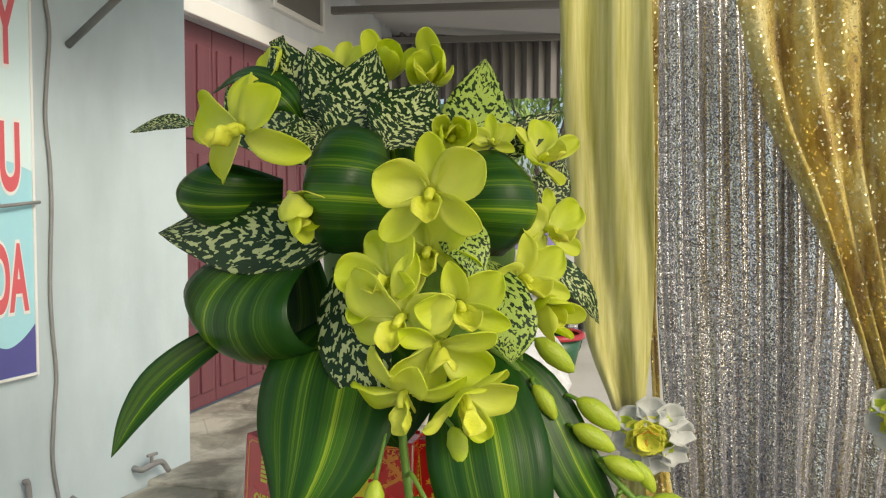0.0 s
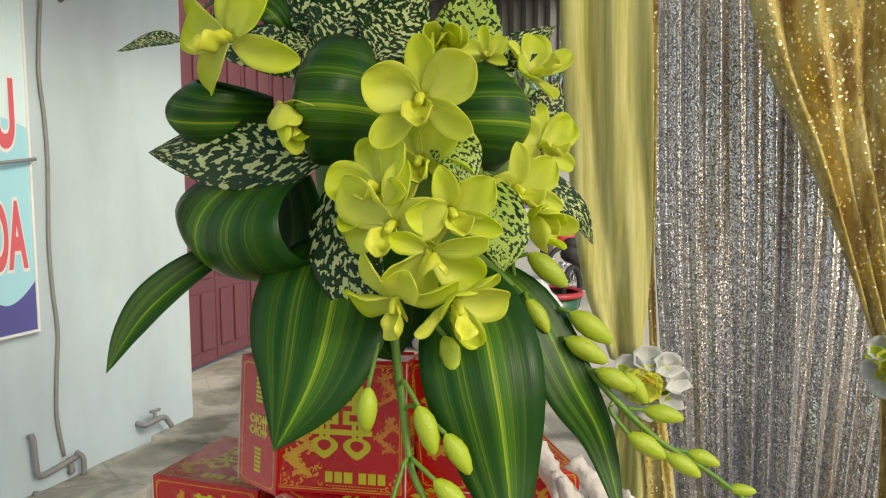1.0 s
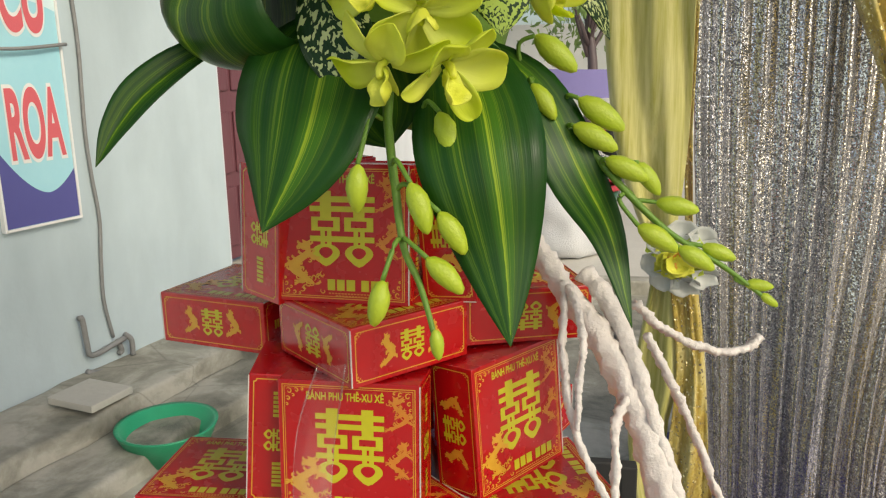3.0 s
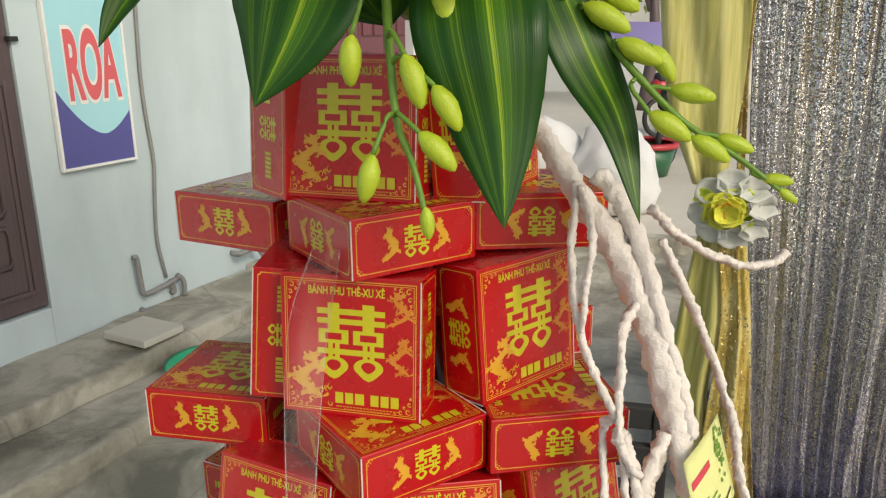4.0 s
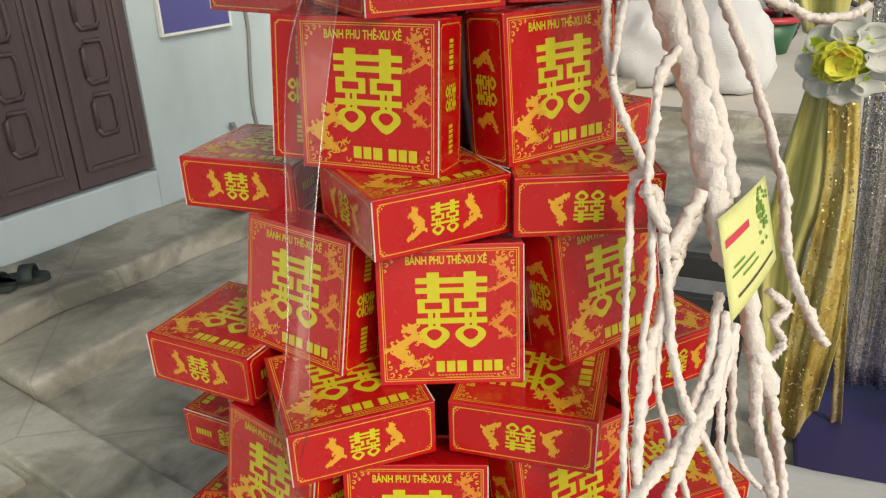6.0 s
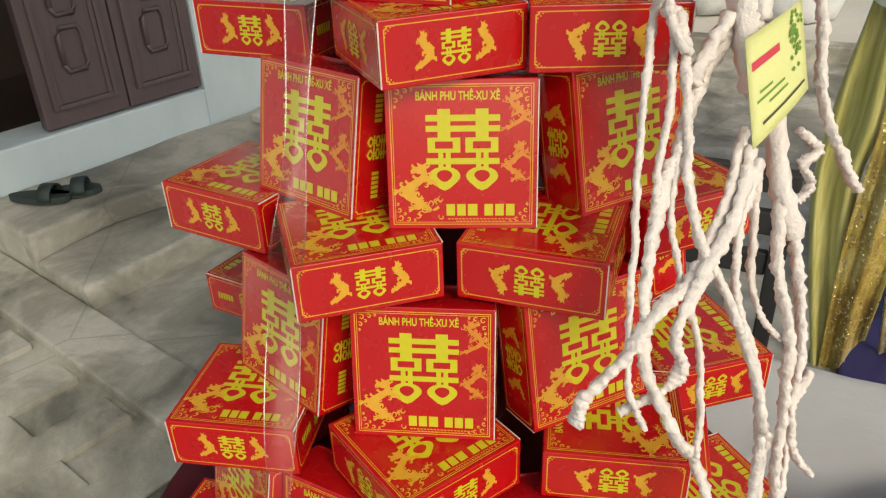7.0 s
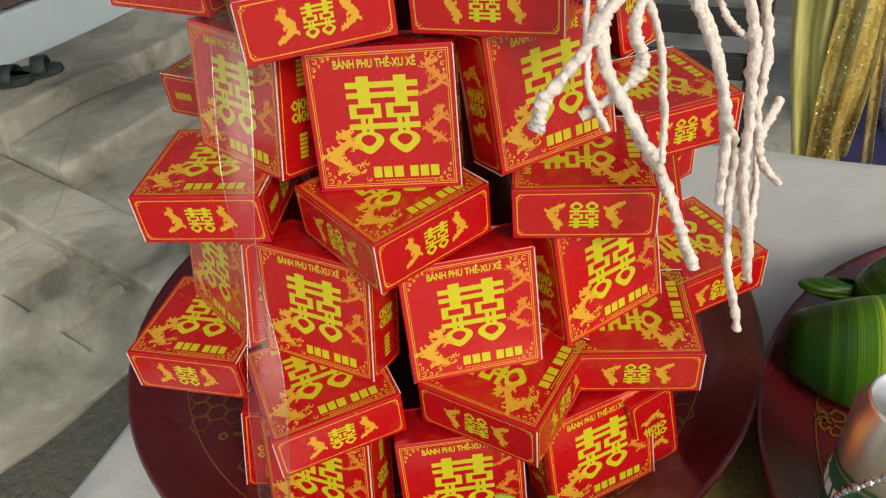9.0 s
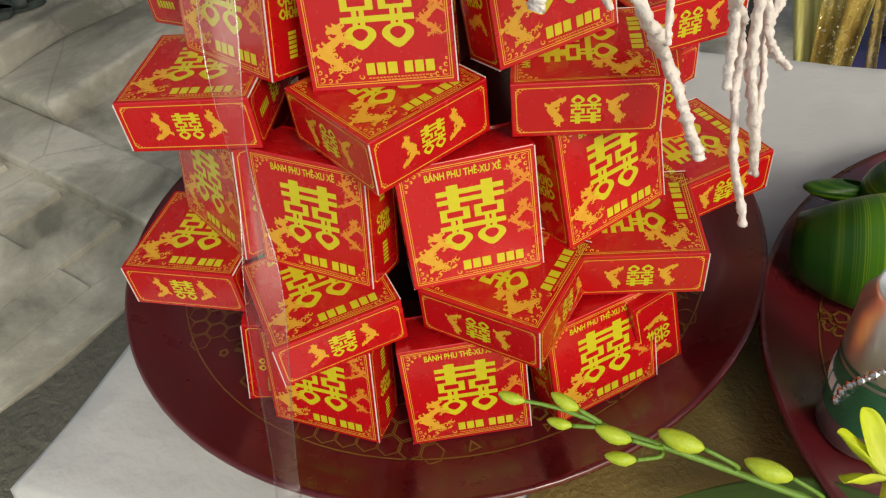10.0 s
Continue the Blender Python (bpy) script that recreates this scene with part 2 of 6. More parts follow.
M = dict(
    card=card_red(),
    gold=gold_ink("yellow_ink", (0.52, 0.49, 0.016), (0.62, 0.56, 0.03)),
    foil=gold_ink("orange_gold_ink", (0.62, 0.30, 0.02), (0.75, 0.42, 0.05)),
    faint=gold_ink("faint_gold_ink", (0.62, 0.17, 0.02), (0.70, 0.30, 0.04)),
    cardedge=mottled("card_edge", (0.75, 0.72, 0.68), (0.6, 0.55, 0.5), 40),
    # near black, to paint in the darkness of the room behind the door
    dark=mottled("painted_room_dark", (0.02, 0.012, 0.01), (0.03, 0.02, 0.015), 20),
    leaf=striped_leaf(),
    spot=spotted_leaf("spotted_leaf", 0.515, (0.62, 0.66, 0.36)),
    palespot=spotted_leaf("pale_spotted_leaf", 0.435, (0.44, 0.56, 0.14)),
    petal=petal_mat(),
    lip=mottled("flower_lip", (0.66, 0.76, 0.06), (0.76, 0.74, 0.10), 60, 0.5),
    bud=mottled("bud", (0.34, 0.48, 0.025), (0.50, 0.60, 0.05), 50, 0.4),
    stem=mottled("stem", (0.10, 0.22, 0.02), (0.17, 0.32, 0.04), 40, 0.45),
    cord=mottled("white_bark", (0.82, 0.79, 0.76), (0.72, 0.64, 0.59), 40, 0.6, 0.6, 0.003, 280),
    lacquer=lacquer(),
    traygold=gold_ink("worn_gold_print", (0.20, 0.10, 0.02), (0.12, 0.05, 0.015)),
    cloth=mottled("white_cloth", (0.44, 0.45, 0.455), (0.52, 0.53, 0.53), 4, 0.8, 0.6, 0.012, 12),
    brocade=mottled("gold_brocade", (0.38, 0.29, 0.10), (0.18, 0.13, 0.045), 45, 0.4, 0.5, 0.003, 220, Metallic=0.5),
    film=plastic_film("clear_film", 0.06, 0.5),
    filmedge=plastic_film("film_fold", 0.13, 0.2),
    concrete=concrete(),
    moss=mottled("damp_earth", (0.045, 0.044, 0.034), (0.15, 0.145, 0.115), 5, 0.85, 0.8, 0.02, 40),
    wall=wall_paint("whitewashed_wall", (0.48, 0.58, 0.62), (0.56, 0.66, 0.69), (0.33, 0.40, 0.42)),
    farwall=wall_paint("grey_wall", (0.62, 0.66, 0.70), (0.70, 0.73, 0.76), (0.45, 0.46, 0.48)),
    brown=wood("dark_brown_wood", (0.075, 0.052, 0.055), (0.13, 0.095, 0.10)),
    maroon=wood("maroon_wood", (0.12, 0.038, 0.050), (0.19, 0.070, 0.085)),
    posterblue=mottled("poster_sky_blue", (0.30, 0.62, 0.72), (0.42, 0.72, 0.78), 2.5, 0.4),
    posterwhite=mottled("poster_pale_blue", (0.62, 0.80, 0.82), (0.70, 0.84, 0.85), 2.5, 0.4),
    posternavy=mottled("poster_navy", (0.085, 0.085, 0.28), (0.10, 0.10, 0.32), 2.5, 0.4),
    posterred=mottled("poster_red", (0.62, 0.10, 0.12), (0.68, 0.14, 0.16), 9, 0.4),
    lane=mottled("pale_concrete", (0.60, 0.58, 0.52), (0.46, 0.44, 0.39), 3, 0.85, 0.5, 0.01, 30),
    white=mottled("white_paint", (0.8, 0.8, 0.78), (0.74, 0.74, 0.72), 12, 0.5),
    pipe=mottled("grey_pipe", (0.30, 0.31, 0.31), (0.18, 0.17, 0.16), 20, 0.5),
    green=mottled("green_plastic", (0.02, 0.33, 0.16), (0.03, 0.40, 0.20), 8, 0.35),
    olive=mottled("olive_leaf", (0.022, 0.055, 0.010), (0.055, 0.095, 0.016), 12, 0.35, 0.1),
    # olive and pale streaks paint the shading of vertical wrinkles into the colour
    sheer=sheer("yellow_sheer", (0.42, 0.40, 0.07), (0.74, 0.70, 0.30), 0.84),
    sequin=sequin("silver_sequins", (0.15, 0.15, 0.17), (0.95, 0.95, 0.97), (0.20, 0.17, 0.12), 300, 1.0, 0.2, 0.32),
    goldseq=gold_gauze(),
    purple=mottled("purple_satin", (0.022, 0.018, 0.085), (0.035, 0.028, 0.12), 5, 0.5),
    lilac=mottled("lilac_tarp", (0.22, 0.19, 0.45), (0.28, 0.25, 0.52), 3, 0.6),
    tin=mottled("dark_tin", (0.16, 0.155, 0.15), (0.22, 0.21, 0.20), 3, 0.6),
    tinlight=mottled("pale_tin", (0.5, 0.5, 0.5), (0.42, 0.42, 0.43), 3, 0.5),
    foliage=mottled("foliage", (0.13, 0.23, 0.05), (0.28, 0.40, 0.12), 3, 0.6),
    rose=mottled("rose_yellow", (0.72, 0.66, 0.05), (0.62, 0.68, 0.10), 30, 0.6),
    rosecore=mottled("rose_orange", (0.75, 0.25, 0.04), (0.70, 0.40, 0.06), 40, 0.6),
    silk=sheer("white_silk", (0.60, 0.62, 0.58), (0.70, 0.72, 0.68), 0.75),
    cardpaper=mottled("yellow_card", (0.66, 0.68, 0.26), (0.70, 0.72, 0.32), 20, 0.55),
    ink=mottled("dark_ink", (0.05, 0.05, 0.03), (0.09, 0.08, 0.04), 60, 0.6),
    redink=mottled("red_ink", (0.55, 0.03, 0.06), (0.6, 0.05, 0.08), 60, 0.6),
    rubber=mottled("black_rubber", (0.018, 0.018, 0.018), (0.03, 0.03, 0.03), 30, 0.7),
    steel=Mat("steel", (0.7, 0.7, 0.7), 0.25, 1.0).m,
    canmetal=Mat("can_metal", (0.72, 0.70, 0.68), 0.3, 0.9).m,
    cangreen=mottled("can_green", (0.02, 0.10, 0.05), (0.03, 0.13, 0.06), 30, 0.3),
    redpaint=mottled("red_paint", (0.42, 0.03, 0.04), (0.5, 0.05, 0.06), 12, 0.3),
    paleplastic=mottled("pale_sack", (0.78, 0.79, 0.80), (0.66, 0.68, 0.70), 9, 0.5, 0.6, 0.03),
    slip=mottled("dark_slipper", (0.02, 0.03, 0.028), (0.03, 0.045, 0.04), 20, 0.6),
)


# ---- mesh helpers ----
BASE = {}


def link(name, mesh, mat=None, parent=None, label="", m=None):
    if mat and not mesh.materials:
        mesh.materials.append(mat)
    ob = new(name, mesh)
    if parent is not None:
        ob.parent = parent
        if parent in BASE:
            ob.matrix_parent_inverse = BASE[parent].inverted()
    if m is not None:
        ob.matrix_basis = m
    if label:
        ob["label"] = label
    return ob


def mesh_of(bm, name="mesh", smooth=False):
    me = bpy.data.meshes.new(name)
    bm.normal_update()
    bm.to_mesh(me)
    bm.free()
    if smooth:
        me.polygons.foreach_set("use_smooth", [True] * len(me.polygons))
    return me


def part(name, bm, mat, parent, label="", smooth=False, m=None):
    return link(name, mesh_of(bm, name, smooth), mat, parent, label, m)


def thing(name, at, label, category, group="", kind=""):
    ob = new(name)
    ob.location = at
    ob.empty_display_size = 0.05
    BASE[ob] = Matrix.Translation(at)
    return tagged(ob, label, category, group, kind)


def solid(name, bm, mat, label, category, group="", kind="", smooth=False, m=None):
    return tagged(link(name, mesh_of(bm, name, smooth), mat, None, "", m), label, category, group, kind)


def block(bm, lo, hi, bevel=0.0, m=None):
    lo, hi = Vector(lo), Vector(hi)
    r = bmesh.ops.create_cube(bm, size=1.0, matrix=Matrix.LocRotScale((lo + hi) / 2, None, hi - lo))
    vs = r["verts"]
    if bevel:
        es = list({e for v in vs for e in v.link_edges})
        vs = bmesh.ops.bevel(bm, geom=es, offset=bevel, segments=2, affect="EDGES", profile=0.6)["verts"]
    if m is not None:
        bmesh.ops.transform(bm, matrix=m, verts=list(set(vs)))
    return bm


def bm_block(lo, hi, bevel=0.0, m=None):
    return block(bmesh.new(), lo, hi, bevel, m)


def spline(pts, n):
    """Catmull-Rom through pts, n points."""
    pts = [Vector(p) for p in pts]
    if len(pts) == 2:
        return [pts[0].lerp(pts[1], i / (n - 1)) for i in range(n)]
    ext = [pts[0] * 2 - pts[1]] + pts + [pts[-1] * 2 - pts[-2]]
    out = []
    for i in range(n):
        u = i / (n - 1) * (len(pts) - 1)
        k = min(int(u), len(pts) - 2)
        u -= k
        a, b, c, d = ext[k:k + 4]
        out.append(0.5 * (2 * b + (c - a) * u + (2 * a - 5 * b + 4 * c - d) * u * u + (3 * b - a - 3 * c + d) * u ** 3))
    return out


def sweep(bm, line, radius, sides=8, wobble=0.0, seed=0, twist=0.0):
    """A tube round a line of points; radius(u) gives its radius."""
    rings, ref = [], Vector((0.31, 0.52, 0.8))
    for i, p in enumerate(line):
        tan = (line[min(i + 1, len(line) - 1)] - line[max(i - 1, 0)]).normalized()
        a = tan.cross(ref).normalized()
        b = tan.cross(a)
        r = radius(i / (len(line) - 1))
        ring = []
        for k in range(sides):
            w = 2 * math.pi * k / sides + twist * i
            d = a * math.cos(w) + b * math.sin(w)
            f = 1 + wobble * noise.noise(p * 150 + d * 1.4 + Vector((seed, 0, 0))) + 0.5 * wobble * noise.noise(p * 420 + d * 2 + Vector((0, seed, 0)))
            f += wobble * 0.5 * math.cos(2 * w)
            ring.append(bm.verts.new(p + d * r * f))
        rings.append(ring)
    for x, y in zip(rings, rings[1:]):
        for k in range(sides):
            bm.faces.new((x[k], x[(k + 1) % sides], y[(k + 1) % sides], y[k]))
    bm.faces.new(rings[0][::-1]), bm.faces.new(rings[-1])
    return bm


def lathe(profile, sides=48, bm=None, at=(0, 0, 0)):
    bm = bm or bmesh.new()
    rings = []
    for r, z in profile:
        rings.append([bm.verts.new((at[0] + r * math.cos(2 * math.pi * k / sides), at[1] + r * math.sin(2 * math.pi * k / sides), at[2] + z)) for k in range(sides)])
    for x, y in zip(rings, rings[1:]):
        for k in range(sides):
            bm.faces.new((x[k], x[(k + 1) % sides], y[(k + 1) % sides], y[k]))
    return bm


def sheet(bm, grid, uv=None):
    """A sheet of quads from rows of points, with uv along and across."""
    layer = bm.loops.layers.uv.verify()
    vs = [[bm.verts.new(p) for p in row] for row in grid]
    n, k = len(grid), len(grid[0])
    for i in range(n - 1):
        for j in range(k - 1):
            f = bm.faces.new((vs[i][j], vs[i][j + 1], vs[i + 1][j + 1], vs[i + 1][j]))
            for loop, (a, b) in zip(f.loops, ((i, j), (i, j + 1), (i + 1, j + 1), (i + 1, j))):
                loop[layer].uv = (b / (k - 1), a / (n - 1))
    return bm


def thick(ob, t):
    mod = ob.modifiers.new("thickness", "SOLIDIFY")
    mod.thickness, mod.offset = t, 0
    return ob


FONT_MESHES = {}


def lettering(body, height, width=0.0, bold=0.0):
    """A flat mesh of words in the built-in font, standing in the xz plane with its middle at the origin."""
    cu = bpy.data.curves.new("lettering", "FONT")
    cu.body, cu.align_x, cu.align_y, cu.size, cu.offset = body, "CENTER", "CENTER", height * 1.38, bold
    ob = bpy.data.objects.new("lettering", cu)
    me = bpy.data.meshes.new_from_object(ob)
    xs = [v.co.x for v in me.vertices]
    k = width / (max(xs) - min(xs)) if width else 1.0
    mid = (max(xs) + min(xs)) / 2
    me.transform(Matrix.Rotation(radians(90), 4, "X") @ Matrix.Diagonal((k, 1, 1, 1)) @ Matrix.Translation((-mid, 0, 0)))
    bpy.data.objects.remove(ob)
    bpy.data.curves.remove(cu)
    me.materials.clear()
    return me


# ---- the ground, the house wall and the far end of the yard ----
WALL = pose(-2.2, 3.18, 0, 0, 0, 76)  # runs along x from the camera's side to the corner, with the yard on its -y side
LEDGE = 0.18


def wall_box(x0, x1, y0, y1, z0, z1, bevel=0.0):
    return bm_block((x0, y0, z0), (x1, y1, z1), bevel, WALL)


ground = solid("ground", sheet(bmesh.new(), [[(x, y, 0.012 * noise.noise(Vector((x, y, 0)) * 0.8) if abs(x) < 7 and abs(y) < 9 else 0) for x in [-300, -60, -20] + [i * 0.5 for i in range(-14, 15)] + [20, 60, 300]] for y in [-300, -60, -20] + [i * 0.5 for i in range(-10, 25)] + [30, 60, 300]]), M["concrete"], "worn grey concrete yard with damp stains", "ground", kind="structure", smooth=True)
CORNER = 1.12  # end of the near wall along its own x
DOOR0, DOOR1 = -1.95, -0.475
wall_near = thing("wall_near", WALL.translation, "whitewashed plaster house wall with damp stains", "wall", kind="structure")
part("wall_panel", wall_box(DOOR1 + 0.0, CORNER, 0, 0.22, 0, 4.2), M["wall"], wall_near)
part("wall_panel", wall_box(-5.5, DOOR0, 0, 0.22, 0, 4.2), M["wall"], wall_near)
part("wall_panel", wall_box(DOOR0, DOOR1, 0, 0.22, 2.62, 4.2), M["wall"], wall_near)
part("threshold", wall_box(DOOR0, DOOR1, -0.004, 0.22, 0, 0.348, 0.01), M["wall"], wall_near)
part("return_wall", wall_box(CORNER - 0.22, CORNER, 0.22, 1.6, 0, 4.2), M["wall"], wall_near)

# the cracked platform along the wall, in two steps
bm = bmesh.new()
for y0, y1, z in ((-0.44, 0.0, LEDGE), (-0.76, -0.44, LEDGE * 0.5)):
    block(bm, (-1.57, y0, -0.05), (0.62 if y0 < -0.5 else CORNER + 0.05, y1 - 0.002, z), 0.02, WALL)
bmesh.ops.subdivide_edges(bm, edges=[e for e in bm.edges if e.calc_length() > 0.2], cuts=24, use_grid_fill=True)
for v in bm.verts:
    v.co += Vector((0, 0, 1)) * 0.012 * noise.noise(v.co * 2.3) + Vector((1, -0.3, 0)) * 0.03 * noise.noise(v.co * 3.1 + Vector((4, 0, 0)))
    v.co += 0.006 * noise.noise_vector(v.co * 14)
solid("platform", bm, M["concrete"], "rough stepped concrete platform along the wall", "platform", kind="structure", smooth=True)
solid("drain_kerb", bm_block((-1.765, -1.66, -0.03), (-1.575, 0.0, 0.035), 0.008, WALL), M["concrete"], "smooth flush concrete kerb beside the platform", "kerb", kind="structure")
paving = thing("paving", WALL @ Vector((-2.6, -1.4, 0)), "scored concrete paving slabs", "paving", kind="structure")
for j in range(12):
    for i in range(3):
        x1 = -1.79 - i * 0.7 - 0.2 * (j % 2)
        y0 = -1.66 + j * 0.14
        z = 0.018 + 0.0012 * noise.noise(Vector((i, j * 0.7, 2)))
        part("slab", bm_block((x1 - 0.696, y0, -0.02), (x1, y0 + 0.137, z), 0.0015, WALL), M["concrete"], paving)

# the damp mossy strip of bare ground between the paving and the table
grid = []
for j in range(24):
    row = []
    for i in range(46):
        x, v = -4.2 + i * 0.07, j / 23
        edge = -1.665 + 0.03 * noise.noise(Vector((x * 3, 0, 5))) * (i > 0)
        y = edge - v * 1.1
        z = 0.013 + 0.018 * min(v * 14, 1) * (0.5 + noise.noise(Vector((x * 5, y * 5, 1))) * 0.5) - 0.012 * (v > 0.97)
        row.append(WALL @ Vector((x, y, z)))
    grid.append(row)
solid("bare_ground", sheet(bmesh.new(), grid), M["moss"], "dark damp bare ground with moss beside the paving", "ground", kind="structure", smooth=True)

# brown double door with raised panels, one half standing open
door = thing("door_1", WALL @ Vector((-0.9, 0.05, 0.35)), "dark brown panelled wooden door, half open", "door", kind="structure")
zb = 0.35
part("jamb", wall_box(DOOR0, DOOR0 + 0.06, -0.005, 0.12, zb, 2.62, 0.008), M["brown"], door)
part("lintel", wall_box(DOOR0 + 0.06, DOOR1, -0.005, 0.12, 2.54, 2.62, 0.008), M["brown"], door)
for a in range(2):
    w = 0.37
    x0 = DOOR1 - (a + 1) * w
    leaf_ob = part("door_leaf", wall_box(x0 + 0.003, x0 + w - 0.003, 0.012, 0.06, zb + 0.01, 2.53, 0.006), M["brown"], door)
    for z0, z1 in ((0.08, 0.98), (1.10, 1.95)):
        for lo, hi_, y in ((0.045, 0.065, -0.004), (0.065, 0.085, 0.004)):
            fr = bmesh.new()
            for q in ((x0 + lo, x0 + hi_, z0, z1), (x0 + w - hi_, x0 + w - lo, z0, z1), (x0 + hi_, x0 + w - hi_, z0, z0 + hi_ - lo), (x0 + hi_, x0 + w - hi_, z1 - hi_ + lo, z1)):
                block(fr, (q[0], y, zb + q[2]), (q[1], 0.02, zb + q[3]), 0.004, WALL)
            part("panel_moulding", fr, M["brown"], leaf_ob)
        n = 3
        for i in range(n):
            h = (z1 - z0 - 0.24) / n
            c = x0 + w / 2
            lo_z = zb + z0 + 0.14 + i * h
            ring = [Vector((c + sx * 0.05, 0.006, lo_z + f)) for sx, f in ((-1, 0.03), (-0.7, 0.0), (0.7, 0.0), (1, 0.03), (1, h - 0.08), (0.7, h - 0.05), (-0.7, h - 0.05), (-1, h - 0.08), (-1, 0.03))]
            part("raised_ring", sweep(bmesh.new(), [WALL @ p for p in ring], lambda u: 0.011, 6), M["brown"], leaf_ob, smooth=True)
part("hinge", wall_box(DOOR1 - 0.02, DOOR1 + 0.02, -0.02, 0.012, 1.48, 1.50, 0.003), M["rubber"], door)
# the room's darkness is put into the near-black colour of its walls
solid("dark_room", wall_box(DOOR0, DOOR1, 1.2, 1.3, 0, 2.8), M["dark"], "near-black wall painting the dark of the room behind the open door", "wall", kind="structure")
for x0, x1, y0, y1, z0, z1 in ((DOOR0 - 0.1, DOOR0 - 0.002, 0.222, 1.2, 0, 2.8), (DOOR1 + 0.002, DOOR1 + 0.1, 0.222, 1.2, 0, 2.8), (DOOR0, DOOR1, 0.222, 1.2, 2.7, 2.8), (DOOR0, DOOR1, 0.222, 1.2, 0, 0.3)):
    solid("dark_room_side", wall_box(x0, x1, y0, y1, z0, z1), M["dark"], "near-black side painting the dark of the room behind the open door", "wall", kind="structure")
slipper_at = WALL @ Vector((-1.40, -0.20, LEDGE + 0.012))
for k, (dx, dy, rz) in enumerate(((0, 0, 20), (0.11, -0.03, 35))):
    root = thing("slipper", slipper_at + Vector((dx * 0.6, dx + dy, 0)), "dark green rubber slipper on the platform", "slipper", "pair of slippers")
    m = Matrix.Translation(slipper_at + Vector((dx * 0.6, dx + dy, 0))) @ pose(0, 0, 0, 0, 0, rz)
    out = [Vector((0.12 * math.cos(a), 0.045 * math.sin(a) * (1 + 0.25 * math.cos(a)), 0)) for a in [i * math.pi / 10 for i in range(20)]]
    bm = bmesh.new()
    lo_r = [bm.verts.new(m @ p) for p in out]
    hi_r = [bm.verts.new(m @ (p + Vector((0, 0, 0.022)))) for p in out]
    bm.faces.new(hi_r), bm.faces.new(lo_r[::-1])
    for i in range(20):
        bm.faces.new((lo_r[i], lo_r[(i + 1) % 20], hi_r[(i + 1) % 20], hi_r[i]))
    part("sole", bm, M["slip"], root)
    thick(part("strap", sheet(bmesh.new(), [[m @ Vector((0.02 + 0.05 * v, 0.05 * math.cos(a * math.pi / 8), 0.012 + 0.05 * math.sin(a * math.pi / 8))) for a in range(9)] for v in (0, 0.5, 1)]), M["slip"], root, smooth=True), 0.006)

# the hung banner on the wall
PX0, PX1, PZ0, PZ1 = -0.33, 0.045, 0.94, 2.75
banner = thing("banner", WALL @ Vector(((PX0 + PX1) / 2, -0.02, PZ0)), "pale blue printed banner with red capital letters and a navy foot", "banner")
part("sheet", wall_box(PX0, PX1, -0.022, -0.004, PZ0, PZ1, 0.002), M["posterblue"], banner)
for x0, x1, z0, z1 in ((PX0 - 0.012, PX0, PZ0 - 0.012, PZ1), (PX1, PX1 + 0.012, PZ0 - 0.012, PZ1), (PX0, PX1, PZ0 - 0.012, PZ0)):
    part("batten", wall_box(x0, x1, -0.03, -0.004, z0, z1, 0.003), M["white"], banner)
bm = bmesh.new()
N = 24
low = [bm.verts.new(WALL @ Vector((PX0 + (PX1 - PX0) * i / N, -0.0235, PZ0 + 0.002))) for i in range(N + 1)]
hi = [bm.verts.new(WALL @ Vector((PX0 + (PX1 - PX0) * i / N, -0.0235, PZ0 + 0.13 + 0.30 * abs(i / N - 0.62) ** 1.7 * 1.6))) for i in range(N + 1)]
for i in range(N):
    bm.faces.new((low[i], low[i + 1], hi[i + 1], hi[i]))
part("navy_foot", bm, M["posternavy"], banner, "navy curved foot of the banner")
bm = bmesh.new()
lo2 = [bm.verts.new(WALL @ Vector((PX0 + (PX1 - PX0) * i / N, -0.0230, PZ0 + 0.9 + 0.05 * math.sin(i / N * 3)))) for i in range(N + 1)]
hi2 = [bm.verts.new(WALL @ Vector((PX0 + (PX1 - PX0) * i / N, -0.0230, PZ1 - 0.002))) for i in range(N + 1)]
for i in range(N):
    bm.faces.new((lo2[i], lo2[i + 1], hi2[i + 1], hi2[i]))
part("pale_top", bm, M["posterwhite"], banner)
for words, z, h in (("ROA", PZ0 + 0.42, 0.29), ("CU", PZ0 + 0.95, 0.29), ("ẦY", PZ0 + 1.50, 0.30)):
    w = 0.26 if len(words) == 3 else 0.2
    for mat, dy, fat in (("white", -0.0245, 0.030), ("posterred", -0.0260, 0.014)):
        me = lettering(words, h, w + fat * 0.9, fat)
        link("letters", me, M[mat], banner, m=WALL @ Matrix.Translation(((PX0 + PX1) / 2 + 0.02, dy, z)))
strap = sweep(bmesh.new(), spline([WALL @ Vector(p) for p in ((PX0 - 0.2, -0.04, 1.70), (PX0 + 0.1, -0.05, 1.685), (PX1 + 0.02, -0.045, 1.71))], 14), lambda u: 0.008, 6)
solid("cord", strap, M["pipe"], "grey cord tied across the banner", "cord", smooth=True)

